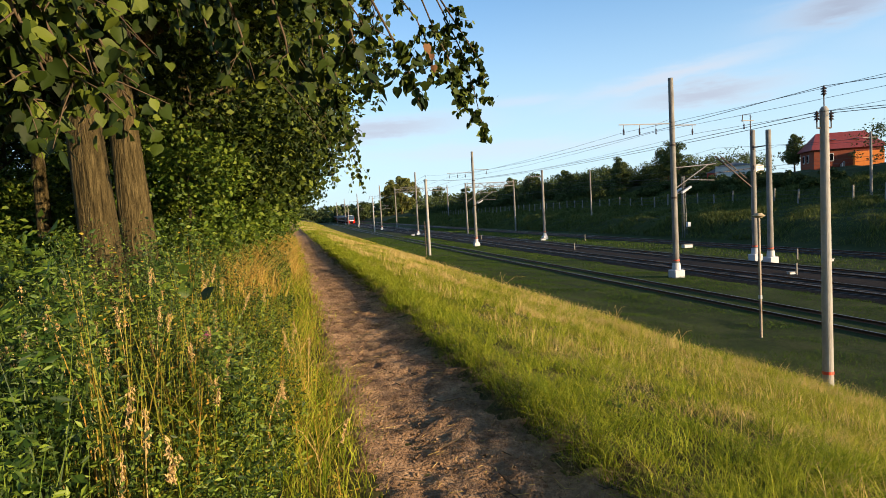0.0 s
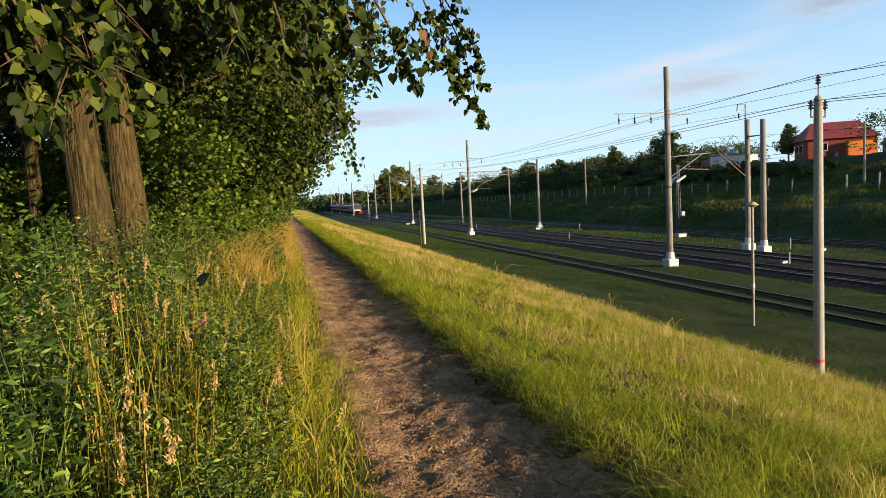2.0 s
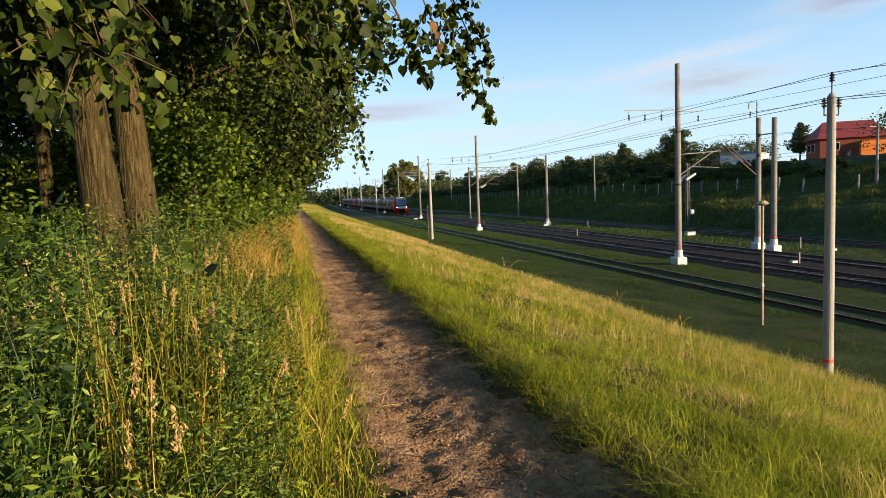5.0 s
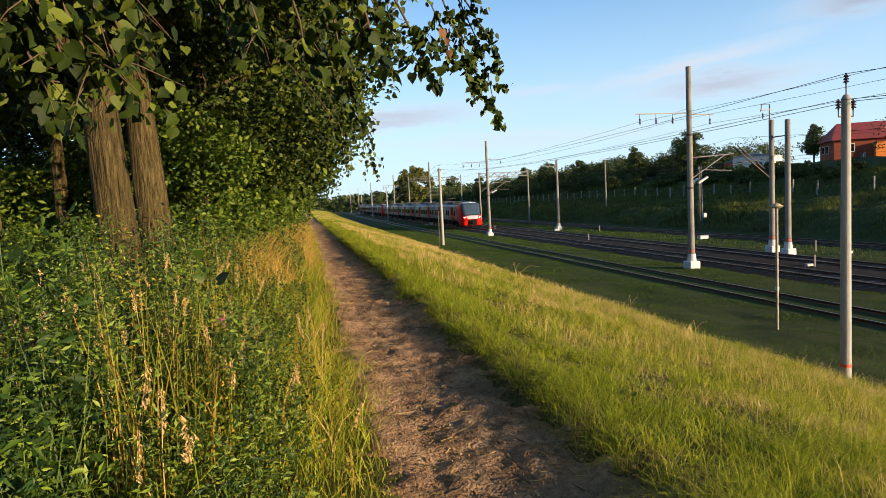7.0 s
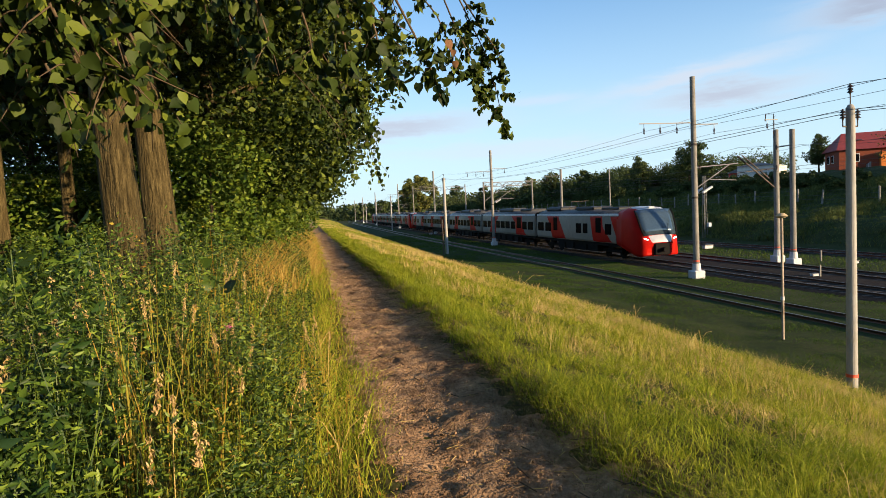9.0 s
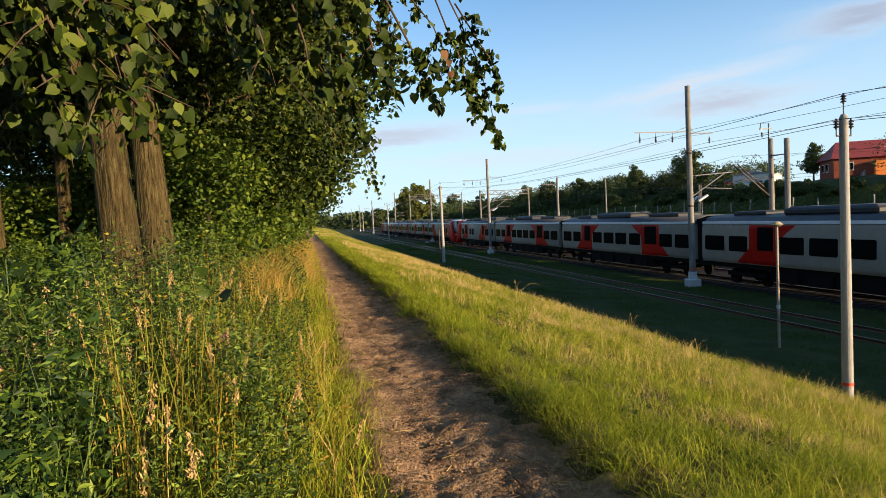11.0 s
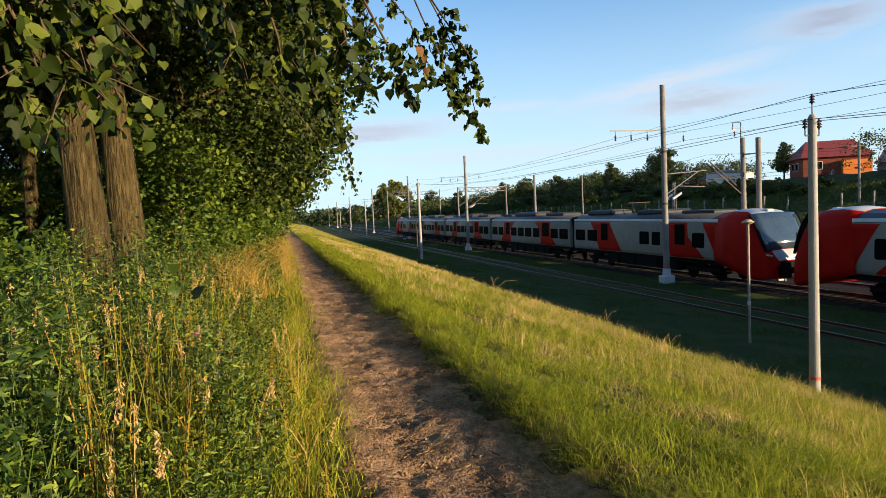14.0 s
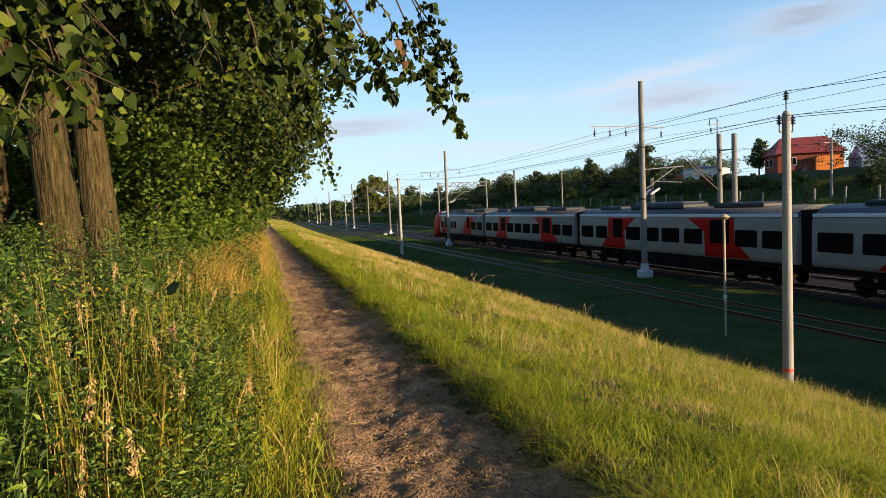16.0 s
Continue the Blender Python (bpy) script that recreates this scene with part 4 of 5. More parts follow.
    return V, np.stack([i + 3, i + 2, i + 4], 1), np.stack([i, i + 1, i + 2, i + 3], 1)


def joined(name, arrays):
    Vs, Ts, Qs, o = [], [], [], 0
    for V, T, Q in arrays:
        Vs.append(V)
        if T is not None:
            Ts.append(T + o)
        if Q is not None:
            Qs.append(Q + o)
        o += len(V)
    return np_mesh(name, np.concatenate(Vs), np.concatenate(Ts) if Ts else None, np.concatenate(Qs) if Qs else None)


def stuff(name, arrays, mat, label, category):
    return tagged(part(name, joined(name, arrays), mat), label, category, kind="stuff")


def patch(n, x0, x1, y0, y1, rng, power=2.2):
    """Points over a strip, thinning out with y."""
    y = y0 + (y1 - y0) * rng.uniform(0, 1, n) ** power
    x = rng.uniform(x0, x1, n)
    return np.stack([x, y, land(x, y)], 1)


def vnoise(x, y, s, seed):
    """Cheap smooth noise, 0 to 1."""
    r = np.random.default_rng(seed)
    v = 0
    for _ in range(6):
        k, p = r.normal(0, s, 2), r.uniform(0, 6.28)
        v = v + np.sin(k[0] * x + k[1] * y + p)
    return np.clip(0.5 + v / 5, 0, 1)


def leaf_cloud(C, size, rng, droop=0.4, wide=0.36):
    """Small folded leaves at points C: two triangles each along a mid rib."""
    n = len(C)
    d = rng.normal(0, 1, (n, 3))
    d[:, 2] = d[:, 2] * 0.6 - droop
    d /= np.linalg.norm(d, axis=1)[:, None]
    s = np.cross(d, rng.normal(0, 1, (n, 3)))
    s /= np.linalg.norm(s, axis=1)[:, None] + 1e-9
    nn = np.cross(d, s)
    L = (size * rng.uniform(0.6, 1.35, n))[:, None]
    base, tip, mid = C - d * L * 0.5, C + d * L * 0.5, C - d * L * 0.05
    l, r = mid + s * L * wide + nn * L * 0.1, mid - s * L * wide + nn * L * 0.1
    V = np.stack([base, r, tip, l], 1).reshape(-1, 3)
    i = np.arange(n) * 4
    return V, np.concatenate([np.stack([i, i + 1, i + 2], 1), np.stack([i, i + 2, i + 3], 1)]), None


def heart_leaves(C, D, size, rng):
    """Heart-shaped toothed leaves at C pointing along D: eight-sided, folded on the rib."""
    n = len(C)
    d = D / (np.linalg.norm(D, axis=1)[:, None] + 1e-9)
    s = np.cross(d, rng.normal(0, 1, (n, 3)) * np.array((1, 1, 0.35)))
    s /= np.linalg.norm(s, axis=1)[:, None] + 1e-9
    nn = np.cross(d, s)
    L = (size * rng.uniform(0.65, 1.3, n))[:, None]
    out = ((0.0, 0.0, 0.0), (-0.1, 0.26, 0.05), (0.18, 0.46, 0.10), (0.48, 0.42, 0.08), (0.76, 0.2, 0.02), (1.02, 0.0, -0.08), (0.76, -0.2, 0.02), (0.48, -0.42, 0.08), (0.18, -0.46, 0.10), (-0.1, -0.26, 0.05))
    ring = [C + d * L * a + s * L * b + nn * L * c for a, b, c in out]
    centre = C + d * L * 0.42 - nn * L * 0.03
    V = np.stack(ring + [centre], 1).reshape(-1, 3)
    k = len(out)
    i = (np.arange(n) * (k + 1))[:, None]
    T = np.concatenate([np.concatenate([i + j, i + (j + 1) % k, i + k], 1) for j in range(k)])
    return V, T, None


rng = np.random.default_rng(11)
# slope to the east of the path
P = patch(520000, 1.5, 10.8, 1.2, 80, rng, 2.8)
edge = 1.66 + 0.12 * np.sin(P[:, 1] * 1.7) + 0.07 * np.sin(P[:, 1] * 4.3)
P = P[P[:, 0] > edge + 0.09 * rng.normal(0, 1, len(P))]
far = np.clip(P[:, 1] / 9, 0.55, 5)
tuft = vnoise(P[:, 0], P[:, 1], 4.0, 5) * 0.6 + vnoise(P[:, 0], P[:, 1], 1.2, 15) * 0.4
dry = vnoise(P[:, 0], P[:, 1] * 0.5, 1.6, 9) * np.clip((P[:, 0] - 1.8) / 2.2, 0.2, 1) * np.clip((11.5 - P[:, 0]) / 4, 0.55, 1)
H = 0.03 + 0.17 * tuft ** 1.8 + 0.04 * rng.random(len(P))
keep = rng.random(len(P)) < 0.22 + 0.9 * tuft ** 1.6
pick = dry + 0.5 * (rng.random(len(P)) - 0.5)
is_dry = pick + 0.08 * np.clip((9 - P[:, 1]) / 6, 0, 1) > 0.64
lush = ~is_dry & (vnoise(P[:, 0] * 1.3, P[:, 1] * 0.6, 1.3, 29) + 0.4 * np.clip((3.2 - P[:, 0]) / 2, -0.5, 1) + 0.3 * (rng.random(len(P)) - 0.5) > 0.62)
for mask, mat, nm, lb, hh in ((keep & lush, "blade_lush", "lush_grass", "deep green grass near the path", 1.1), (keep & ~is_dry & ~lush, "blade", "meadow_grass", "short green grass on the embankment slope", 1.0), (keep & is_dry, "straw", "dry_grass", "dry straw-coloured grass on the embankment slope", 1.1)):
    q = P[mask]
    stuff(nm, [blades(q, H[mask] * hh, 0.0042 * far[mask] + 0.0018, 1.15, rng)], M[mat], lb, "grass")
# a few long bent stalks on the brow
for sx, sy, hh, ln in ((7.6, 21.5, 0.75, 0.8), (7.9, 21.9, 0.55, 0.9), (8.6, 15.0, 0.6, 0.35), (8.9, 12.6, 0.5, 0.3), (7.0, 27.0, 0.6, 0.4)):
    t = empty("dry_stalk", pose(sx, sy, float(land(sx, sy)), 0, 0, random.uniform(0, 360)), "long bent bleached stalk standing on the brow", "stalk", "bleached stalks")
    part("stem", bm_tube(bmesh.new(), [(0, 0, -0.05), (0.05, 0, hh * 0.6), (ln * 0.5, 0, hh), (ln, 0, hh * 0.85)], [0.006, 0.005, 0.004, 0.002], 5), M["straw"], t)
    part("side_shoot", bm_tube(bmesh.new(), [(0.04, 0, hh * 0.5), (-0.1, 0.1, hh * 0.8), (-0.16, 0.2, hh * 0.85)], [0.004, 0.003, 0.0015], 5), M["straw"], t)
# denser tufts nearby, blades fanning out from each
Cn = patch(3400, 1.75, 10.2, 1.6, 32, rng, 1.7)
size = 0.5 + 1.6 * rng.random(len(Cn)) ** 2.2
C = np.repeat(Cn, 42, 0)
sz = np.repeat(size, 42)
C[:, :2] += rng.normal(0, 0.028, (len(C), 2)) * sz[:, None]
stuff("grass_tufts", [blades(C, (0.06 + 0.11 * rng.random(len(C))) * sz, 0.0038 * np.clip(C[:, 1] / 8, 0.7, 3) + 0.0015, 1.1, rng, 0.6)], M["blade_lush"], "bright green grass tufts on the slope", "grass")
# the slope further down the line
P = patch(90000, 1.6, 12.0, 55, 330, rng, 1.6)
P[:, 0] += curve_off(P[:, 1]) * np.clip((P[:, 0] - 4) / 8, 0, 1)
P[:, 2] = land(P[:, 0], P[:, 1])
m = vnoise(P[:, 0], P[:, 1] * 0.3, 0.8, 33) + 0.4 * (rng.random(len(P)) - 0.5) > 0.62
for mask, mat, nm, lb in ((~m, "blade_lush", "meadow_grass", "green grass on the slope further along"), (m, "straw", "dry_grass", "dry grass on the slope further along")):
    q = P[mask]
    stuff(nm, [blades(q, 0.14 + 0.2 * rng.random(len(q)), np.clip(q[:, 1] / 1500, 0.035, 0.14), 1.0, rng)], M[mat], lb, "grass")
# ragged fringe of longer grass that overhangs the path's edge
P = patch(16000, 1.66, 2.15, 1.5, 40, rng, 1.8)
P = P[vnoise(P[:, 0] * 2, P[:, 1], 3.5, 35) > 0.35]
stuff("grass_fringe", [blades(P, 0.1 + 0.16 * rng.random(len(P)), 0.004 * np.clip(P[:, 1] / 6, 0.8, 4), 1.5, rng, 0.7)], M["blade_lush"], "longer green grass hanging over the path's edge", "grass")
# flattened straw lying on the slope
P = patch(30000, 2.4, 10.6, 1.8, 40, rng, 1.9)
P = P[vnoise(P[:, 0] * 1.4, P[:, 1], 2.0, 37) + 0.1 * np.clip((P[:, 0] - 6.5) / 3, 0, 1) > 0.6]
P[:, 2] += 0.04
stuff("lying_straw", [blades(P, 0.05 + 0.06 * rng.random(len(P)), 0.0045 * np.clip(P[:, 1] / 7, 0.8, 4), 3.6, rng, 0.2)], M["straw"], "flattened dry grass lying on the slope", "grass")
# the same growth goes on behind
P = np.stack([rng.uniform(1.75, 10.8, 60000), rng.uniform(-22, 1.6, 60000)], 1)
P = np.column_stack([P, land(P[:, 0], P[:, 1])])
stuff("meadow_grass", [blades(P, 0.04 + 0.1 * rng.random(len(P)), np.full(len(P), 0.009), 1.0, rng)], M["blade"], "short green grass on the embankment slope", "grass")
P = np.stack([rng.uniform(-6, 0.45, 30000), rng.uniform(-22, 1.2, 30000)], 1)
P = np.column_stack([P, land(P[:, 0], P[:, 1])])
stuff("tall_grass", [blades(P, (0.2 + 0.5 * rng.random(len(P))) * np.clip((0.6 - P[:, 0]) / 1.5, 0.2, 1) * np.clip((1.6 - P[:, 1]) / 2, 0.3, 1), np.full(len(P), 0.012), 0.5, rng)], M["blade"], "tall green grass beside the path", "grass")
# dead matted blades along the path's east edge
P = patch(20000, 1.42, 2.0, 1.6, 30, rng, 2.2)
stuff("matted_grass", [blades(P, 0.02 + 0.1 * rng.random(len(P)), 0.004 * np.clip(P[:, 1] / 7, 0.8, 4), 2.0, rng)], M["dead"], "dull dead grass matted along the path's edge", "grass")
# taller straw in patches and along the brow
P = patch(34000, 2.6, 10.6, 2.2, 60, rng, 1.9)
m = vnoise(P[:, 0] * 1.2, P[:, 1] * 0.5, 1.5, 21) + 0.08 * np.clip((P[:, 0] - 6.5) / 3, 0, 1) + 0.3 * (rng.random(len(P)) - 0.5) > 0.745
P = P[m]
stuff("straw_tufts", [blades(P, 0.18 + 0.22 * rng.random(len(P)), 0.005 * np.clip(P[:, 1] / 8, 0.7, 4), 0.45, rng)], M["straw"], "taller bleached grass stalks on the slope", "grass")
# low ground by the siding, its grass coloured dark for shade
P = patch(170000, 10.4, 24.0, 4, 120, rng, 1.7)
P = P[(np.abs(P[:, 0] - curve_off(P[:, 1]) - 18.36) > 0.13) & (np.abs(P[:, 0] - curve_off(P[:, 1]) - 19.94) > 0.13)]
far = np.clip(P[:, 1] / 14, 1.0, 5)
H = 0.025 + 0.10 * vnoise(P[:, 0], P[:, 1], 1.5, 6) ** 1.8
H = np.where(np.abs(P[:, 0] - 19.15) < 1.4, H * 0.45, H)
stuff("trackside_grass", [blades(P, H, 0.0095 * far, 1.3, rng)], M["blade_shaded"], "short green grass around the siding", "grass")
P = patch(16000, 33.0, 38.0, 14, 160, rng, 1.3)
stuff("track_weeds", [blades(P, 0.05 + 0.12 * rng.random(len(P)), 0.02 * np.clip(P[:, 1] / 20, 1, 4), 0.8, rng)], M["blade_shaded"], "sparse grass between the tracks", "grass")
# bank beyond the tracks
P = patch(130000, 42.6, 68, 8, 300, rng, 1.3)
H = 0.15 + 0.75 * vnoise(P[:, 0], P[:, 1], 0.5, 7) ** 1.6
stuff("bank_grass", [blades(P, H, np.clip(P[:, 1] / 700, 0.05, 0.35), 0.9, rng)], M["bank_blade"], "rough grass on the far bank", "grass")


# tall growth to the west of the path
def height_west(x, y):
    """How tall the weeds stand: low by the path, higher towards the trees, uneven."""
    r = np.clip((0.62 - x) / 1.5, 0.05, 1)
    return (0.10 + 1.07 * r ** 1.15) * (0.5 + 0.75 * vnoise(x, y, 2.2, 31))


P = patch(95000, -5.0, 0.75, 1.2, 45, rng, 2.0)
P = P[P[:, 0] < 0.46 + 0.10 * np.sin(P[:, 1] * 1.3) + 0.10 * rng.normal(0, 1, len(P))]
P = P[rng.random(len(P)) < np.clip((P[:, 0] + 0.8) / 0.9, 0.06, 1)]
H = height_west(P[:, 0], P[:, 1]) * rng.uniform(0.35, 1.0, len(P))
far = np.clip(P[:, 1] / 9, 0.6, 4)
ny = rng.random(len(P)) < 0.08 + 0.36 * np.clip((P[:, 0] + 0.7) / 1.1, 0, 1) * np.clip(P[:, 1] / 9, 0.3, 1)
stuff("tall_grass", [blades(P[~ny], H[~ny], 0.006 * far[~ny] + 0.002, 0.85, rng, 0.6)], M["blade_lush"], "tall green grass beside the path", "grass")
stuff("yellowing_grass", [blades(P[ny], H[ny] * 1.05, 0.005 * far[ny] + 0.002, 0.8, rng, 0.6)], M["yellow_blade"], "yellowing tall grass at the path's edge", "grass")
# orange dry stand further on
P = patch(10500, -1.6, 0.25, 9.5, 32, rng, 1.0)
P = P[vnoise(P[:, 0], P[:, 1], 0.9, 41) > 0.3]
stuff("orange_grass", [blades(P, (0.75 + 0.55 * rng.random(len(P))) * np.clip((0.7 - P[:, 0]) / 1.2, 0.3, 1), np.full(len(P), 0.012), 0.75, rng, 0.6)], M["rust_grass"], "orange-brown dry tall grass beside the path", "grass")


def weeds(n, x0, x1, y0, y1, leaves, size, rng, power=1.8, wide=0.2, spread=0.1, droop=0.1, seed=51):
    """Stems with whorls of leaves, tops free and dense."""
    P = patch(n, x0, x1, y0, y1, rng, power)
    P = P[vnoise(P[:, 0], P[:, 1], 5.0, seed) + 0.35 * vnoise(P[:, 0], P[:, 1], 1.5, seed + 1) > 0.74]
    n = len(P)
    H = height_west(P[:, 0], P[:, 1]) * rng.uniform(0.75, 1.12, n)
    C = np.repeat(P, leaves, 0)
    u = np.tile(np.linspace(0.4, 1.0, leaves), n)
    rad = spread * (1.15 - 0.8 * u)
    a = rng.uniform(0, math.tau, len(C))
    C = C + np.stack([np.cos(a) * rad, np.sin(a) * rad, u * np.repeat(H, leaves)], 1)
    sz = size * np.repeat(np.clip(P[:, 1] / 9, 0.85, 2.2), leaves) * (1.2 - 0.5 * u)
    return leaf_cloud(C, sz, rng, droop, wide), blades(P, H, np.full(n, 0.007), 0.15, rng)


a, b = weeds(10500, -5.5, 0.0, 1.7, 26, 44, 0.056, rng, 1.8, 0.17, 0.095)
stuff("leafy_weeds", [a, b], M["weed"], "narrow-leaved green weeds beside the path", "weeds")
a, b = weeds(2200, -5.5, -0.9, 1.9, 12, 18, 0.11, rng, 1.4, 0.2, 0.12, 0.1, 57)
stuff("nettles", [a, b], M["weed_deep"], "dark green broad-leaved weeds and nettles", "weeds")
a, b = weeds(900, -1.0, 0.3, 2.2, 9, 8, 0.032, rng, 1.3, 0.26, 0.06, 0.1, 63)
stuff("yellowed_weeds", [a, b], M["yellow_weed"], "yellowing weed leaves among the grass", "weeds")

# tall grass stalks with seed heads
stalk_rng = np.random.default_rng(77)


def stalk(x, y, h, lean, head, mat):
    b0 = float(land(x, y))
    t = empty("grass_stalk", pose(x, y, b0, 0, 0, float(stalk_rng.uniform(0, 360))), "tall straw-coloured grass stalk with a feathery seed head", "grass stalk", "seeding grass stalks")
    pts = [(0, 0, -0.05), (lean * 0.15, 0, h * 0.4), (lean * 0.45, 0, h * 0.75), (lean, 0, h)]
    part("stem", bm_tube(bmesh.new(), pts, [0.0035, 0.003, 0.0022, 0.0015], 5), M[mat], t)
    n = 70
    u = stalk_rng.random(n)
    P0 = np.stack([lean * (0.75 + 0.25 * u) + stalk_rng.normal(0, 0.0065, n), stalk_rng.normal(0, 0.0065, n), h - head + head * u], 1)
    V, T, _ = leaf_cloud(P0, np.full(n, 0.021), stalk_rng, -1.6, 0.18)
    part("seed_head", np_mesh("seed_head", V, T), M["seed"], t)
    for k in range(2):
        zz = h * (0.25 + 0.2 * k)
        a2 = stalk_rng.uniform(0, 6.28)
        q = np.array([[lean * 0.2, 0, zz]])
        Vb, Tb, Qb = blades(q, np.array([0.28]), np.array([0.007]), 1.2, stalk_rng)
        part("blade", np_mesh("blade", Vb, Tb, Qb), M["straw"], t)


for k in range(84):
    x = stalk_rng.uniform(-2.6, 0.1)
    y = 2.3 + 4.2 * stalk_rng.random() ** 1.2
    stalk(x, y, float(stalk_rng.uniform(0.72, 1.2)) * min(1.0, 0.45 + (0.3 - x) * 0.5), float(stalk_rng.uniform(0.02, 0.25)), float(stalk_rng.uniform(0.1, 0.2)), "straw" if k % 3 == 0 else "blade_lush")
for x, y in ((-1.35, 3.6), (-1.3, 3.75), (-1.45, 3.55), (-1.2, 3.7), (-1.33, 3.45), (-1.5, 3.8), (-1.1, 3.9), (-1.4, 3.9), (-1.27, 3.55)):
    stalk(x, y, float(stalk_rng.uniform(0.85, 1.12)), float(stalk_rng.uniform(0.03, 0.16)), 0.17, "straw")
# a clover flower
fl = empty("clover", pose(-0.62, 4.6, float(land(-0.62, 4.6))), "pink clover flower on a thin green stem", "flower")
part("stem", bm_tube(bmesh.new(), [(0, 0, 0), (0.03, 0, 0.4), (0.02, 0, 0.74)], [0.003] * 3, 5), M["weed"], fl)
P = np.array([(0.02, 0, 0.76)]) + stalk_rng.normal(0, 0.012, (90, 3))
V, T, _ = leaf_cloud(P, np.full(90, 0.014), stalk_rng, -0.5, 0.2)
part("blossom", np_mesh("blossom", V, T), M["petal"], fl)
# burdock-like broad leaves near the path
for x, y, h, n in ((-0.75, 5.3, 1.0, 6), (-1.0, 5.9, 1.15, 6), (-0.42, 4.2, 0.72, 6), (-0.3, 3.7, 0.55, 5), (-2.2, 5.2, 1.3, 7), (-2.6, 5.6, 1.35, 7), (-2.9, 6.2, 1.4, 7), (2.35, 4.1, 0.16, 4)):
    t = empty("broadleaf_plant", pose(x, y, float(land(x, y))), "broad-leaved green plant beside the path", "plant", "broad-leaved plants")
    a = stalk_rng.uniform(0, 6.28, n)
    C = np.stack([np.cos(a) * 0.05, np.sin(a) * 0.05, h * stalk_rng.uniform(0.6, 1.0, n)], 1)
    D = np.stack([np.cos(a), np.sin(a), stalk_rng.uniform(-0.2, 0.5, n)], 1)
    V, T, _ = heart_leaves(C, D, np.full(n, 0.12 if x < 0 else 0.05), stalk_rng)
    part("leaves", np_mesh("leaves", V, T, smooth=True), M["weed" if x < 0 else "shrub"], t)
    part("stem", rod((0, 0, -0.03), (0, 0, h), 0.006, 0.004, 6), M["weed"], t)

# litter on the path: straw, twigs, pebbles
lr = np.random.default_rng(5)


def litter(n, ln, r, seed):
    g = np.random.default_rng(seed)
    y = 2.6 + 9 * g.random(n) ** 1.6
    x = g.uniform(0.5, 1.75, n)
    a = g.uniform(0, math.pi, n)
    L = ln * g.uniform(0.4, 1.4, n)
    d = np.stack([np.cos(a), np.sin(a), g.normal(0, 0.06, n)], 1) * (L / 2)[:, None]
    s = np.stack([-np.sin(a), np.cos(a), np.zeros(n)], 1) * r
    c = np.stack([x, y, land(x, y) + 0.05], 1)
    up = np.array([0, 0, r * 1.4])
    V = np.stack([c - d - s, c - d + s, c - d + up, c + d - s, c + d + s, c + d + up], 1).reshape(-1, 3)
    i = np.arange(n) * 6
    return V, None, np.concatenate([np.stack([i + p, i + q, i + q + 3, i + p + 3], 1) for p, q in ((0, 1), (1, 2), (2, 0))])


# crumbs of earth
cn = 5200
cy = 1.8 + 16 * lr.random(cn) ** 1.8
cx = lr.uniform(0.36, 1.78, cn)
cr = 0.004 + 0.012 * lr.random(cn) ** 3
cc = np.stack([cx, cy, land(cx, cy) + 0.034 + cr * 0.3], 1)
octa = np.array([(1, 0, 0), (0, 1, 0), (-1, 0, 0), (0, -1, 0), (0, 0, 0.8), (0, 0, -0.8)])
cv = (cc[:, None] + octa[None] * cr[:, None, None] * lr.uniform(0.6, 1.4, (cn, 6, 1))).reshape(-1, 3)
ci = np.arange(cn)[:, None] * 6
ct = np.concatenate([ci + np.array(t) for t in ((0, 1, 4), (1, 2, 4), (2, 3, 4), (3, 0, 4), (1, 0, 5), (2, 1, 5), (3, 2, 5), (0, 3, 5))])
stuff("earth_crumbs", [(cv, ct, None)], M["soil"], "loose crumbs of brown earth on the path", "earth")
stuff("straw_litter", [litter(190, 0.09, 0.002, 6)], M["straw"], "bits of straw lying on the path", "litter")
stuff("twig_litter", [litter(90, 0.14, 0.004, 7)], M["twig"], "dark twigs lying on the path", "litter")


# ---- trees ----
def blob_points(n, centre, radii, rng, shell=0.55):
    d = rng.normal(0, 1, (n, 3))
    d /= np.linalg.norm(d, axis=1)[:, None]
    r = shell + (1 - shell) * rng.random(n) ** 0.6
    return np.asarray(centre) + d * r[:, None] * np.asarray(radii)


def crown_mesh(name, clumps, per, size, rng, droop=0.4, wide=0.36):
    """Leaves gathered in many clumps (centre, radius)."""
    C = np.concatenate([blob_points(per, c, (r, r, r * 0.75), rng, 0.3) for c, r in clumps])
    V, T, _ = leaf_cloud(C, np.full(len(C), size), rng, droop, wide)
    return np_mesh(name, V, T)


def trunk_mesh(pts, radii, seed, seg=28):
    """A furrowed trunk: ridges run up the bark."""
    rg = np.random.default_rng(seed)
    bm = bmesh.new()
    ph = rg.uniform(0, 6.28, 4)
    rings = []
    for i, p in enumerate(pts):
        ring = []
        for k in range(seg):
            a = k * math.tau / seg
            f = 1 + 0.05 * math.sin(3 * a + ph[0] + 0.3 * i) + 0.035 * math.sin(7 * a + ph[1] - 0.2 * i) + 0.03 * rg.normal()
            ring.append(bm.verts.new(Vector(p) + Vector((math.cos(a), math.sin(a), 0)) * radii[i] * f))
        rings.append(ring)
    for a, b in zip(rings, rings[1:]):
        for k in range(seg):
            bm.faces.new((a[k], a[(k + 1) % seg], b[(k + 1) % seg], b[k])).smooth = True
    bm.faces.new(rings[0][::-1])
    bm.faces.new(rings[-1])
    return bm


def tree(x, y, height, r0, crown_c, crown_r, clumps, per, size, seed, label, name="tree", mat="leaf", lean=(0, 0), limbs=5, clump_r=0.8, floor=-99.0, k=12):
    rg = np.random.default_rng(seed)
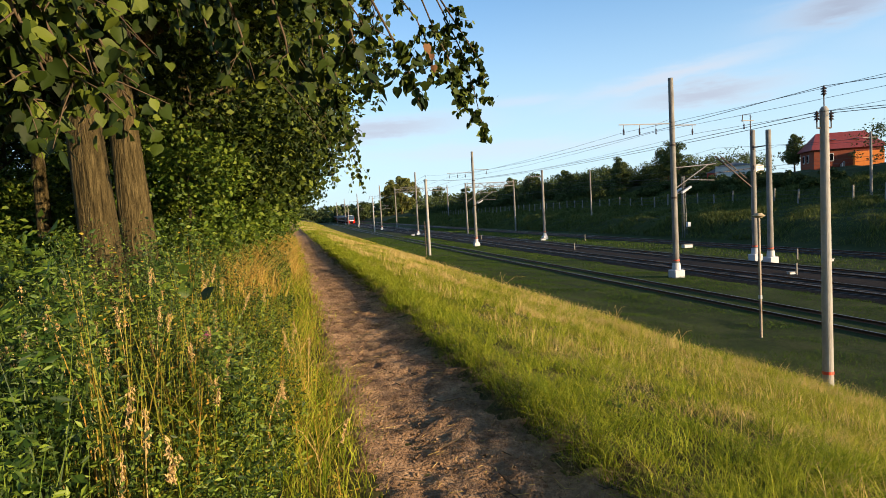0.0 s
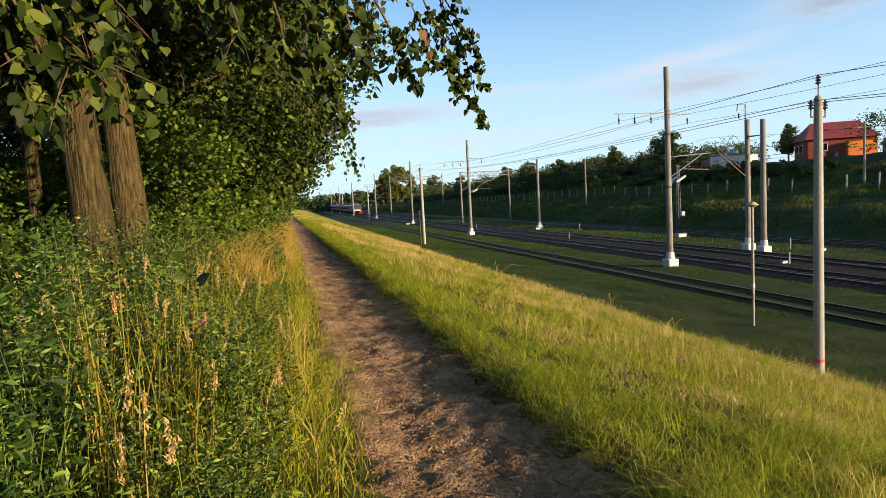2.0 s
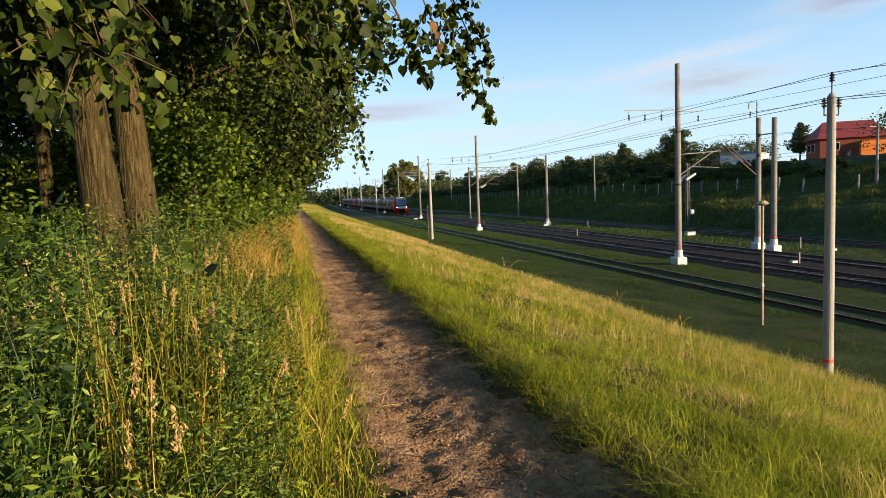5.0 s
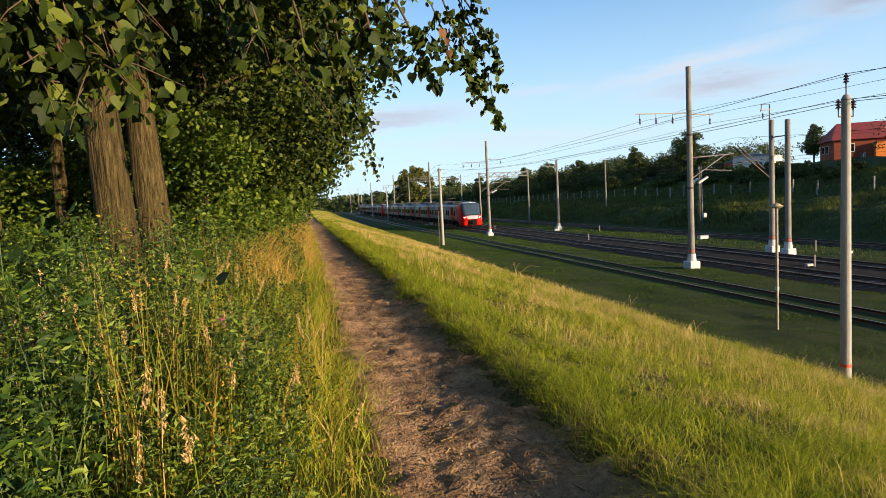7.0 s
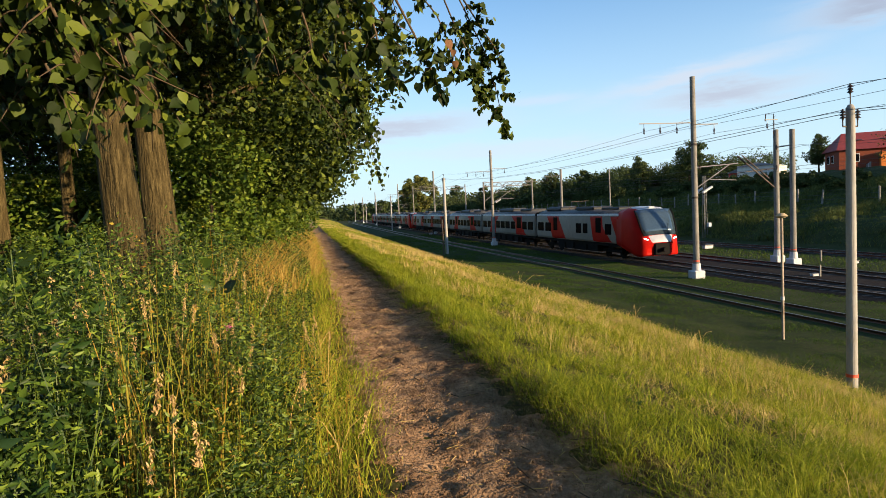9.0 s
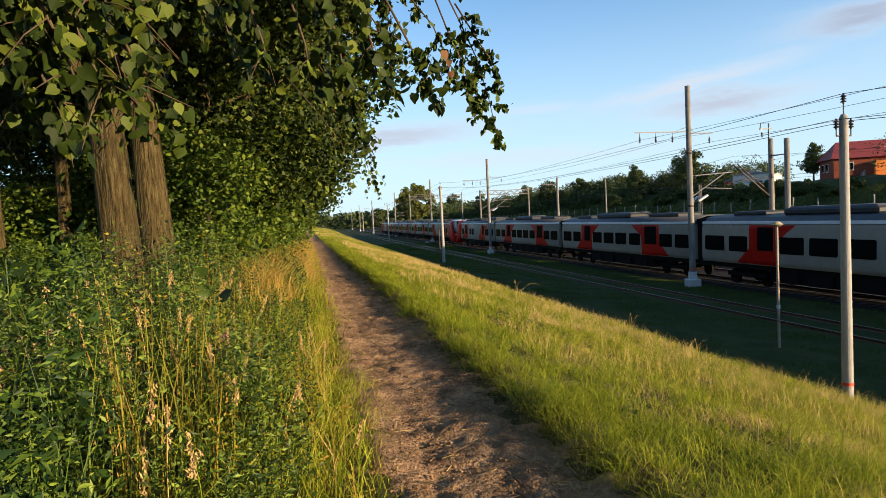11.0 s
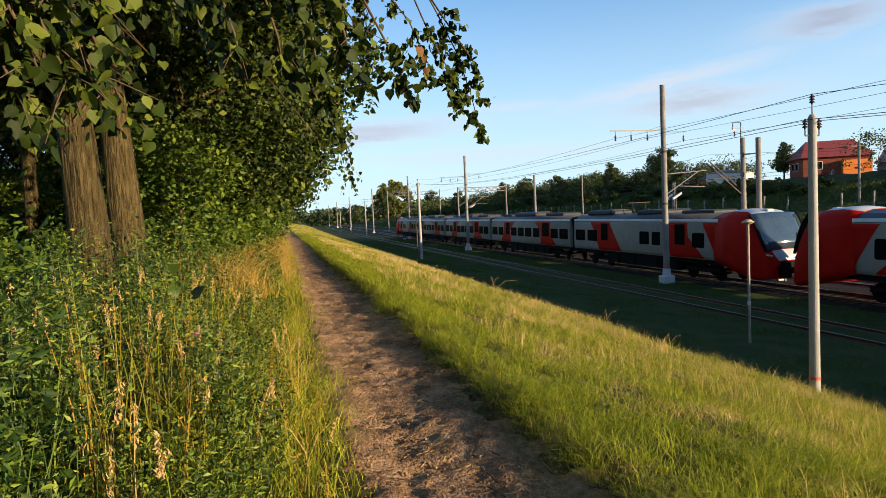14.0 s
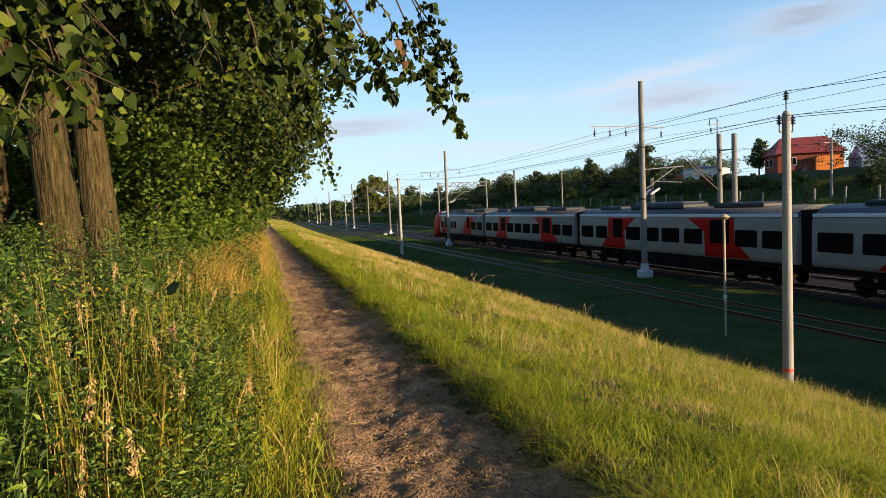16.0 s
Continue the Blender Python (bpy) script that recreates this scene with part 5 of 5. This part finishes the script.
    base = float(land(x, y))
    t = empty(name, pose(x, y, base), label, "tree", "trees")
    top = height * 0.75
    pts = [Vector((lean[0] * (i / k) * top, lean[1] * (i / k) * top, -0.2 + top * i / k)) for i in range(k + 1)]
    part("trunk", trunk_mesh(pts, [r0 * (1.3 if i == 0 else 1.06 if i == 1 else 1.0) * (1 - 0.7 * i / k) for i in range(k + 1)], seed), M["bark"], t)
    for j in range(limbs):
        i = 5 + j % (k - 5)
        a = rg.uniform(0, math.tau)
        p0 = pts[i]
        ln = crown_r[0] * rg.uniform(0.5, 0.9)
        e = p0 + Vector((math.cos(a) * ln, math.sin(a) * ln, rg.uniform(0.6, 1.8)))
        m = p0.lerp(e, 0.5) + Vector((0, 0, 0.35))
        part("limb", bm_tube(bmesh.new(), [p0, m, e], [r0 * 0.35, r0 * 0.22, r0 * 0.08], 7), M["bark"], t)
    cs = blob_points(clumps, crown_c, crown_r, rg, 0.35)
    cs = cs[cs[:, 2] > floor]
    part("crown", crown_mesh("crown", [(c, clump_r * rg.uniform(0.7, 1.3)) for c in cs], per, size, rg), M[mat], t)
    return t


SWAYING = []


def spray(t, pts, n, size, rng, spread=0.12, twigs=6, mat="leaf", hang=0.8, sway=False):
    """A drooping branch through the points with side twigs and heart-shaped leaves; in the thing's space."""
    pts = [Vector(p) for p in pts]
    arr = np.array([tuple(p) for p in pts])
    u = np.linspace(0, len(pts) - 1, 40)
    line = np.stack([np.interp(u, range(len(pts)), arr[:, c]) for c in range(3)], 1)
    bm = bm_tube(bmesh.new(), pts, [0.010 * (1 - 0.8 * i / (len(pts) - 1)) + 0.002 for i in range(len(pts))], 6)
    spots = [line[10:]]
    for _ in range(twigs):
        s = line[rng.integers(8, 38)]
        e = s + np.array([rng.normal(0, spread), rng.normal(0, spread), -abs(rng.normal(spread * 1.2, spread * 0.5))])
        bm_tube(bm, [tuple(s), tuple((s + e) / 2 + (0, 0, 0.02)), tuple(e)], [0.004, 0.003, 0.0015], 4)
        spots.append(s + (e - s) * np.linspace(0.2, 1.05, 10)[:, None])
    wood = part("branch", bm, M["twig"], t)
    spots = np.concatenate(spots)
    C = spots[rng.integers(0, len(spots), n)] + rng.normal(0, size * 0.35, (n, 3))
    D = rng.normal(0, 0.55, (n, 3)) + np.array([0, 0, -hang])
    V, T, _ = heart_leaves(C, D, np.full(n, size), rng)
    green = part("leaves", np_mesh("leaves", V, T, smooth=True), M[mat], t)
    if sway:
        SWAYING.extend((ob, pts[0]) for ob in (wood, green))


# the avenue of lindens
row = "old linden with rough brown bark and dense dark green crown"
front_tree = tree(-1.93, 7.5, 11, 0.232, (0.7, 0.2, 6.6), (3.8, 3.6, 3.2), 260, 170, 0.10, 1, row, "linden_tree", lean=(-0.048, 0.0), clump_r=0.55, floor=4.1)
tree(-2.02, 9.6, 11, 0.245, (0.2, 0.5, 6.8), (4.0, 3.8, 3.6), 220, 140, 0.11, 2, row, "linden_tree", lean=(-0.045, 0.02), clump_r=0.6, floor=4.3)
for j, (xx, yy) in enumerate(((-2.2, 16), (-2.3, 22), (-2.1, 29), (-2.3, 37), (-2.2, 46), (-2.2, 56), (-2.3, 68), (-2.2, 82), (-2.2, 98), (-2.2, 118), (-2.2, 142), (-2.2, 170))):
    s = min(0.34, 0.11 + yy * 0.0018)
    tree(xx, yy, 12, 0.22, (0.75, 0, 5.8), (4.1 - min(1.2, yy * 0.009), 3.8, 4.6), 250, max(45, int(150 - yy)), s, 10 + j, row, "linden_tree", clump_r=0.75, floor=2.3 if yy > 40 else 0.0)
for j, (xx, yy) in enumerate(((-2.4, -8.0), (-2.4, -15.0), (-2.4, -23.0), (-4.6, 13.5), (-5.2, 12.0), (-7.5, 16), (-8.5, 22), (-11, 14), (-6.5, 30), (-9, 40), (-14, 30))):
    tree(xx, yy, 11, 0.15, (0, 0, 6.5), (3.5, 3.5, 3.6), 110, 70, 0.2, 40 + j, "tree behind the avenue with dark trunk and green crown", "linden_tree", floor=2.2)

# unseen linden added beside the path; its low crown shades the near leaves
tree(-2.5, 0.3, 11, 0.22, (3.0, -1.0, 5.0), (4.0, 3.0, 2.4), 170, 120, 0.11, 3, row, "linden_tree", clump_r=0.6, floor=3.3)

# drooping sprays of the front linden, in its own space
br = np.random.default_rng(8)
O = Vector((1.93, -7.5, -float(land(-1.93, 7.5))))


def near(d, u, v, w):
    """A spot d metres out along a heading (east part u, north part v, rise w) from the path, in the tree's space."""
    return tuple(Vector((u * d, v * d, 1.6 + w * d)) + O)


LEAF = 0.078
limb_a = [tuple(Vector((-0.2, 0, 4.6))), near(6.2, 0.05, 0.93, 0.46), near(5.6, 0.16, 0.92, 0.44)]
part("limb", bm_tube(bmesh.new(), limb_a, [0.09, 0.06, 0.02], 8), M["bark"], front_tree)
limb_b = [tuple(Vector((-0.18, -0.05, 4.2))), near(4.4, -0.28, 0.9, 0.5), near(2.6, -0.30, 0.88, 0.46)]
part("limb", bm_tube(bmesh.new(), limb_b, [0.09, 0.05, 0.016], 8), M["bark"], front_tree)
limb_c = [tuple(Vector((-0.22, 0, 5.2))), near(8.6, 0.14, 0.95, 0.50), near(8.6, 0.24, 0.92, 0.36)]
part("limb", bm_tube(bmesh.new(), limb_c, [0.09, 0.06, 0.02], 8), M["bark"], front_tree)
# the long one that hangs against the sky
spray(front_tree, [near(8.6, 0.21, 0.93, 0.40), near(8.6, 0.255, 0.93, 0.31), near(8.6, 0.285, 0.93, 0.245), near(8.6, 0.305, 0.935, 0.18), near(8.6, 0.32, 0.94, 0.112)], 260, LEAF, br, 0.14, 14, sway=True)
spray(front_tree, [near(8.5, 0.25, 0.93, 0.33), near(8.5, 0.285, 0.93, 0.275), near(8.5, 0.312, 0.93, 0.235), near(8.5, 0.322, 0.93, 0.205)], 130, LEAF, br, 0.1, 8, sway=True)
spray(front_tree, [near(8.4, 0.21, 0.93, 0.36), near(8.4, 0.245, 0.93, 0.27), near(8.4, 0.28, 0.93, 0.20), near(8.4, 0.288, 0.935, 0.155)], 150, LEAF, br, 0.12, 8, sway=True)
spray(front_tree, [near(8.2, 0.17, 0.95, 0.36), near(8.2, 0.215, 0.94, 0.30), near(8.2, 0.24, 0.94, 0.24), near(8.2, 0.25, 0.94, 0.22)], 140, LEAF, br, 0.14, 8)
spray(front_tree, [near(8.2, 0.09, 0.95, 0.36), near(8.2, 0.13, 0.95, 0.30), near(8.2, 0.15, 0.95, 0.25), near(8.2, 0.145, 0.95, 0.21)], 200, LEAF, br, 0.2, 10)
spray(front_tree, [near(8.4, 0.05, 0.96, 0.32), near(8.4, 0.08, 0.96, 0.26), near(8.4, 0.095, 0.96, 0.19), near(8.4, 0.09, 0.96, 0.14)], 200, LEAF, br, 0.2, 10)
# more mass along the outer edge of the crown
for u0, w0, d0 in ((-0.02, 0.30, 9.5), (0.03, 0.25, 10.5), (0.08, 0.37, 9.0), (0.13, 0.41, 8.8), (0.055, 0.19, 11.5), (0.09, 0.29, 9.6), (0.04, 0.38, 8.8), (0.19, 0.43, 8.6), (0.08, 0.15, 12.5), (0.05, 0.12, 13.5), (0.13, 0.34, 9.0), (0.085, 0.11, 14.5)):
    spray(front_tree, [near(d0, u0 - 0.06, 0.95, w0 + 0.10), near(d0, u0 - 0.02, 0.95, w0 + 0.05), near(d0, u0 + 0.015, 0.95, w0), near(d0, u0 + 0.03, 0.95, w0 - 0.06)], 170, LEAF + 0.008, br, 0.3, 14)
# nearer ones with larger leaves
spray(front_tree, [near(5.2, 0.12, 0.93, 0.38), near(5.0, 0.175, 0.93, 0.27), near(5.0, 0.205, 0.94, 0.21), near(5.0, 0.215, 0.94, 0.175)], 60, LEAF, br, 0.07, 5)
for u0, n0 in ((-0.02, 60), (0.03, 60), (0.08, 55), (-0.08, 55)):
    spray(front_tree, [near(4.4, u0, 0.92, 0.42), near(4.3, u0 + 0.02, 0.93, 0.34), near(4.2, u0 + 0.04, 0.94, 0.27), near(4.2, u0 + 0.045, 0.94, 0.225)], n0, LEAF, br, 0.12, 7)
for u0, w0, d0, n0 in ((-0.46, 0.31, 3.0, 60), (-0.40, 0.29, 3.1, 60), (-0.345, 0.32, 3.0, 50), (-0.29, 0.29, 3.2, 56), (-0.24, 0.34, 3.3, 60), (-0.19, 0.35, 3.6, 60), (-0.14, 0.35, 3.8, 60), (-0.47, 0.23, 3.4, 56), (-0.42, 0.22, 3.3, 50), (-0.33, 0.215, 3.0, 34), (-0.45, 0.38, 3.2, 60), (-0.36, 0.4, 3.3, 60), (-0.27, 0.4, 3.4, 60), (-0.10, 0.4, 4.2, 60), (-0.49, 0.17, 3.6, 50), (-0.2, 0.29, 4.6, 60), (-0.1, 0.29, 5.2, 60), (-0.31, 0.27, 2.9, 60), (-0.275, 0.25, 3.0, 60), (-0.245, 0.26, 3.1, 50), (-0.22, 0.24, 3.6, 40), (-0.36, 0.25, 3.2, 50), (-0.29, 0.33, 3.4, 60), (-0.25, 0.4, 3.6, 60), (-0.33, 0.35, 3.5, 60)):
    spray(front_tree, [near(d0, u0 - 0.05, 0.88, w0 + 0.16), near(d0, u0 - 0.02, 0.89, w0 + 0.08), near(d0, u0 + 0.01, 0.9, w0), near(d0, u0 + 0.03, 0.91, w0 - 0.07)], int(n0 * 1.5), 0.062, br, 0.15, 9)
# withered bit and a yellowed leaf
V, T, _ = heart_leaves(np.array([near(5.0, 0.232, 0.935, 0.26), near(5.0, 0.238, 0.935, 0.245), near(5.0, 0.24, 0.935, 0.228)]), np.array([(0.1, 0, -1), (0, 0.1, -1), (0.1, 0, -1)]), np.full(3, 0.07), br)
part("withered_leaves", np_mesh("withered_leaves", V, T), M["brown_leaf"], front_tree, "withered brown leaves")
V, T, _ = heart_leaves(np.array([near(2.6, -0.405, 0.89, 0.335), near(2.65, -0.395, 0.89, 0.35)]), np.array([(0.5, 0, -0.8), (-0.4, 0.1, -0.8)]), np.full(2, 0.07), br)
part("yellow_leaves", np_mesh("yellow_leaves", V, T), M["yellow_leaf"], front_tree, "yellowed leaves")


def bush(x, y, r, h, clumps, per, size, seed, label, mat="weed", name="bush", stems=True):
    rg = np.random.default_rng(seed)
    b0 = float(land(x, y))
    cs = blob_points(clumps, (0, 0, h * 0.5), (r, r, h * 0.5), rg, 0.4)
    t = empty(name, pose(x, y, b0), label, "bush", "bushes")
    part("foliage", crown_mesh("foliage", [(c, 0.28 * r * rg.uniform(0.6, 1.4)) for c in cs], per, size, rg, 0.2, 0.3), M[mat], t)
    bm = bm_tube(bmesh.new(), [(0, 0, -0.1), (0.06 * r, 0.04 * r, h * 0.35), (0.1 * r, -0.05 * r, h * 0.7)], [0.06, 0.04, 0.015], 6)
    part("stem", bm, M["twig"], t)
    return t


# sun and shade put into colour: light shrub tone, dark leaf tone further west
for j, (xx, yy, r, h) in enumerate(((-1.9, 12.6, 1.4, 3.4), (-1.8, 15.5, 1.6, 3.9), (-1.6, 19, 1.7, 4.2), (-1.5, 24, 1.8, 4.0), (-1.4, 30, 1.9, 4.2), (-1.9, 38, 1.6, 3.0), (-8.3, 26, 2.0, 5.4), (-13.8, 28, 2.6, 5.8), (-19, 36, 4, 6.5), (-6.3, 22, 1.5, 4.6), (-4.6, 16.5, 1.2, 1.8), (-4.3, 11.8, 0.9, 1.3), (-5.6, 15.0, 1.3, 2.4), (-7.2, 18.5, 1.7, 3.0), (-6, 19, 1.6, 2.0), (-8.5, 17, 1.6, 1.7), (-5.5, 24, 2, 3.6), (-9, 24, 2.4, 2.6), (-12, 24, 3, 4.2), (-8, 28, 2.6, 4.2))):
    bush(xx, yy, r, h, 110, 95, 0.075 + yy * 0.002, 70 + j, "dense green shrub under the lindens", "shrub" if xx > -7.5 else "leaf")

# far bank growth
rg = np.random.default_rng(99)
for j in range(190):
    yy = 48 + 300 * rg.random() ** 1.3
    front = rg.random() < 0.45
    xx = (rg.uniform(63, 72) if front else rg.uniform(74, 96)) + float(curve_off(yy))
    if 72 < xx < 100 and 66 < yy < 104:
        xx = rg.uniform(63, 71)
        front = True
    h = rg.uniform(1.8, 3.6) if front else rg.uniform(3.2, 5.6)
    if xx < 73 and 50 < yy < 108:
        h = min(h, rg.uniform(1.0, 1.7))
    bush(xx, yy, h * 0.95, h, 26, 60, 0.24 + yy * 0.0009, 200 + j, "dark green bush on the far bank", "far_leaf")
for j in range(70):
    yy = rg.uniform(105, 300)
    xx = rg.uniform(70, 100) + float(curve_off(yy))
    h = rg.uniform(4.5, 7.5)
    bush(xx, yy, h * 0.8, h, 30, 60, 0.26 + yy * 0.0009, 500 + j, "dark green bush on the far bank", "far_leaf")
tree(77, 420, 26, 0.5, (0, 0, 14.5), (13.5, 12, 11.0), 120, 130, 1.15, 300, "broad tree catching evening light far down the line", "tree", "gold_leaf", clump_r=2.7)
for j, (xx, yy, h) in enumerate(((80, 322, 13), (48, 400, 13), (69, 405, 13), (38, 450, 12), (72, 102, 8.0), (70, 146, 7.5), (69, 165, 9), (75, 128, 7.5), (73, 106, 8.6), (86, 88.5, 6.4), (70, 118, 6.5), (74, 196, 9), (66, 222, 9), (72, 430, 17), (90, 62, 7))):
    tree(xx, yy, h, 0.16, (0, 0, h * 0.6), (h * 0.3, h * 0.3, h * 0.4), 46, 90, 0.2 + yy * 0.0012, 310 + j, "tree on the far side of the railway", "tree", "far_leaf", clump_r=h * 0.11)
P = np.stack([rng.uniform(-60, 330, 26000), rng.uniform(420, 520, 26000), np.zeros(26000)], 1)
P[:, 2] = land(P[:, 0], P[:, 1]) + rng.random(26000) ** 1.4 * (7 + 5 * vnoise(P[:, 0], P[:, 1], 0.05, 3))
stuff("distant_woods", [leaf_cloud(P, np.full(26000, 2.3), rng, 0.2)], M["far_leaf"], "belt of dark woods in the distance", "woods")


# ---- houses ----
def house(x, y, z, rz, w, d, wall_h, roof_h, wall_m, roof_m, label, windows, ridge=0.3, over=0.5):
    """A house with a ridge along its length; windows are (side, along, height, width, tall)."""
    t = empty("house", pose(x, y, z, 0, 0, rz), label, "house", "houses on the bank")
    part("wall", box(0, 0, wall_h / 2 - 1.0, w, d, wall_h + 2), M[wall_m], t)
    bm = bmesh.new()
    o, zt = over, wall_h - 0.15
    a = [bm.verts.new(p) for p in ((-w / 2 - o, -d / 2 - o, zt), (w / 2 + o, -d / 2 - o, zt), (w / 2 + o, d / 2 + o, zt), (-w / 2 - o, d / 2 + o, zt))]
    r = [bm.verts.new((-w * ridge, 0, wall_h + roof_h)), bm.verts.new((w * ridge, 0, wall_h + roof_h))]
    for f in ((a[0], a[1], r[1], r[0]), (a[1], a[2], r[1]), (a[2], a[3], r[0], r[1]), (a[3], a[0], r[0]), (a[3], a[2], a[1], a[0])):
        bm.faces.new(f)
    part("roof", bm, M[roof_m], t)
    for side, wx, wz, sx, sz in windows:
        m = pose(0, 0, 0, 0, 0, 0) if side == "front" else pose(0, 0, 0, 0, 0, -90)
        off = d / 2 if side == "front" else w / 2
        bm = bm_box(bmesh.new(), wx, -off - 0.03, wz, sx, 0.12, sz, m, 0.02)
        wnd = part("window", bm, M["whitewash"], t, "white window frame")
        for q in (-1, 1):
            part("pane", bm_box(bmesh.new(), wx + q * sx * 0.23, -off - 0.08, wz, sx * 0.4, 0.05, sz - 0.2, m), M["train_glass"], wnd)
    return t


h1 = house(87.7, 81.0, 4.4, -30, 9.6, 7.4, 3.3, 2.7, "brick", "roof_red", "orange brick house with a red hipped roof", (("side", 0.6, 1.9, 1.1, 1.3), ("side", -1.6, 1.9, 1.1, 1.3), ("front", -2.6, 1.9, 1.1, 1.3)), 0.36)
for s in (-1.6, 1.6):
    part("skylight", bm_box(bmesh.new(), s, -2.0, 4.72, 0.7, 0.8, 0.08, pose(0, 0, 0, 0, 0, 0), 0.02), M["screen"], h1)
part("annex", bm_box(bmesh.new(), 2.6, -4.0, 0.7, 4.0, 1.0, 3.6), M["orange"], h1, "bright orange annex wall")
house(94.5, 74.0, 4.0, -30, 5.0, 4.5, 2.4, 2.0, "blue", "blue_roof", "small blue wooden house with a pitched roof", (("front", 0.0, 1.5, 0.9, 1.1),), 0.5, 0.25)
house(82.5, 97.5, 4.2, 40, 13, 6, 2.3, 0.5, "plaster", "grey_roof", "low pale shed with a flat grey roof", (), 0.45, 0.25)
house(79.5, 99.5, 4.0, 40, 4, 3.5, 1.6, 0.8, "red_shed", "grey_roof", "small red garage shed", (), 0.4, 0.2)
house(-25.0, 61.0, float(land(-25.0, 61.0)), 20, 9, 7, 3.0, 2.2, "plaster", "roof_red", "pale house behind the avenue with a red roof", (("front", -2.0, 1.6, 1.1, 1.3), ("front", 1.5, 1.6, 1.1, 1.3)), 0.4)
wall_t = empty("garden_wall", pose(80.5, 74.0, 3.9, 0, 0, 45), "grey sheet garden fence before the house", "fence")
for k in range(9):
    part("sheet", box(-6 + k * 1.5, random.uniform(-0.05, 0.05), 0.5, 1.46, 0.08, 1.5 + random.uniform(-0.15, 0.1)), M["whitewash" if k in (2, 3) else "steel"], wall_t)


# ---- single sleepers ----
for tr, tx, (y0, y1), step, dz in SLEEPER_ROWS:
    for k in range(int((y1 - y0) / step)):
        y = y0 + k * step
        part("sleeper", sleeper_me, None, tr, "", pose(tx + float(curve_off(y)) + random.uniform(-0.03, 0.03), y, RAIL + dz + random.uniform(-0.01, 0.01), 0, 0, random.uniform(-0.8, 0.8)))

motions()
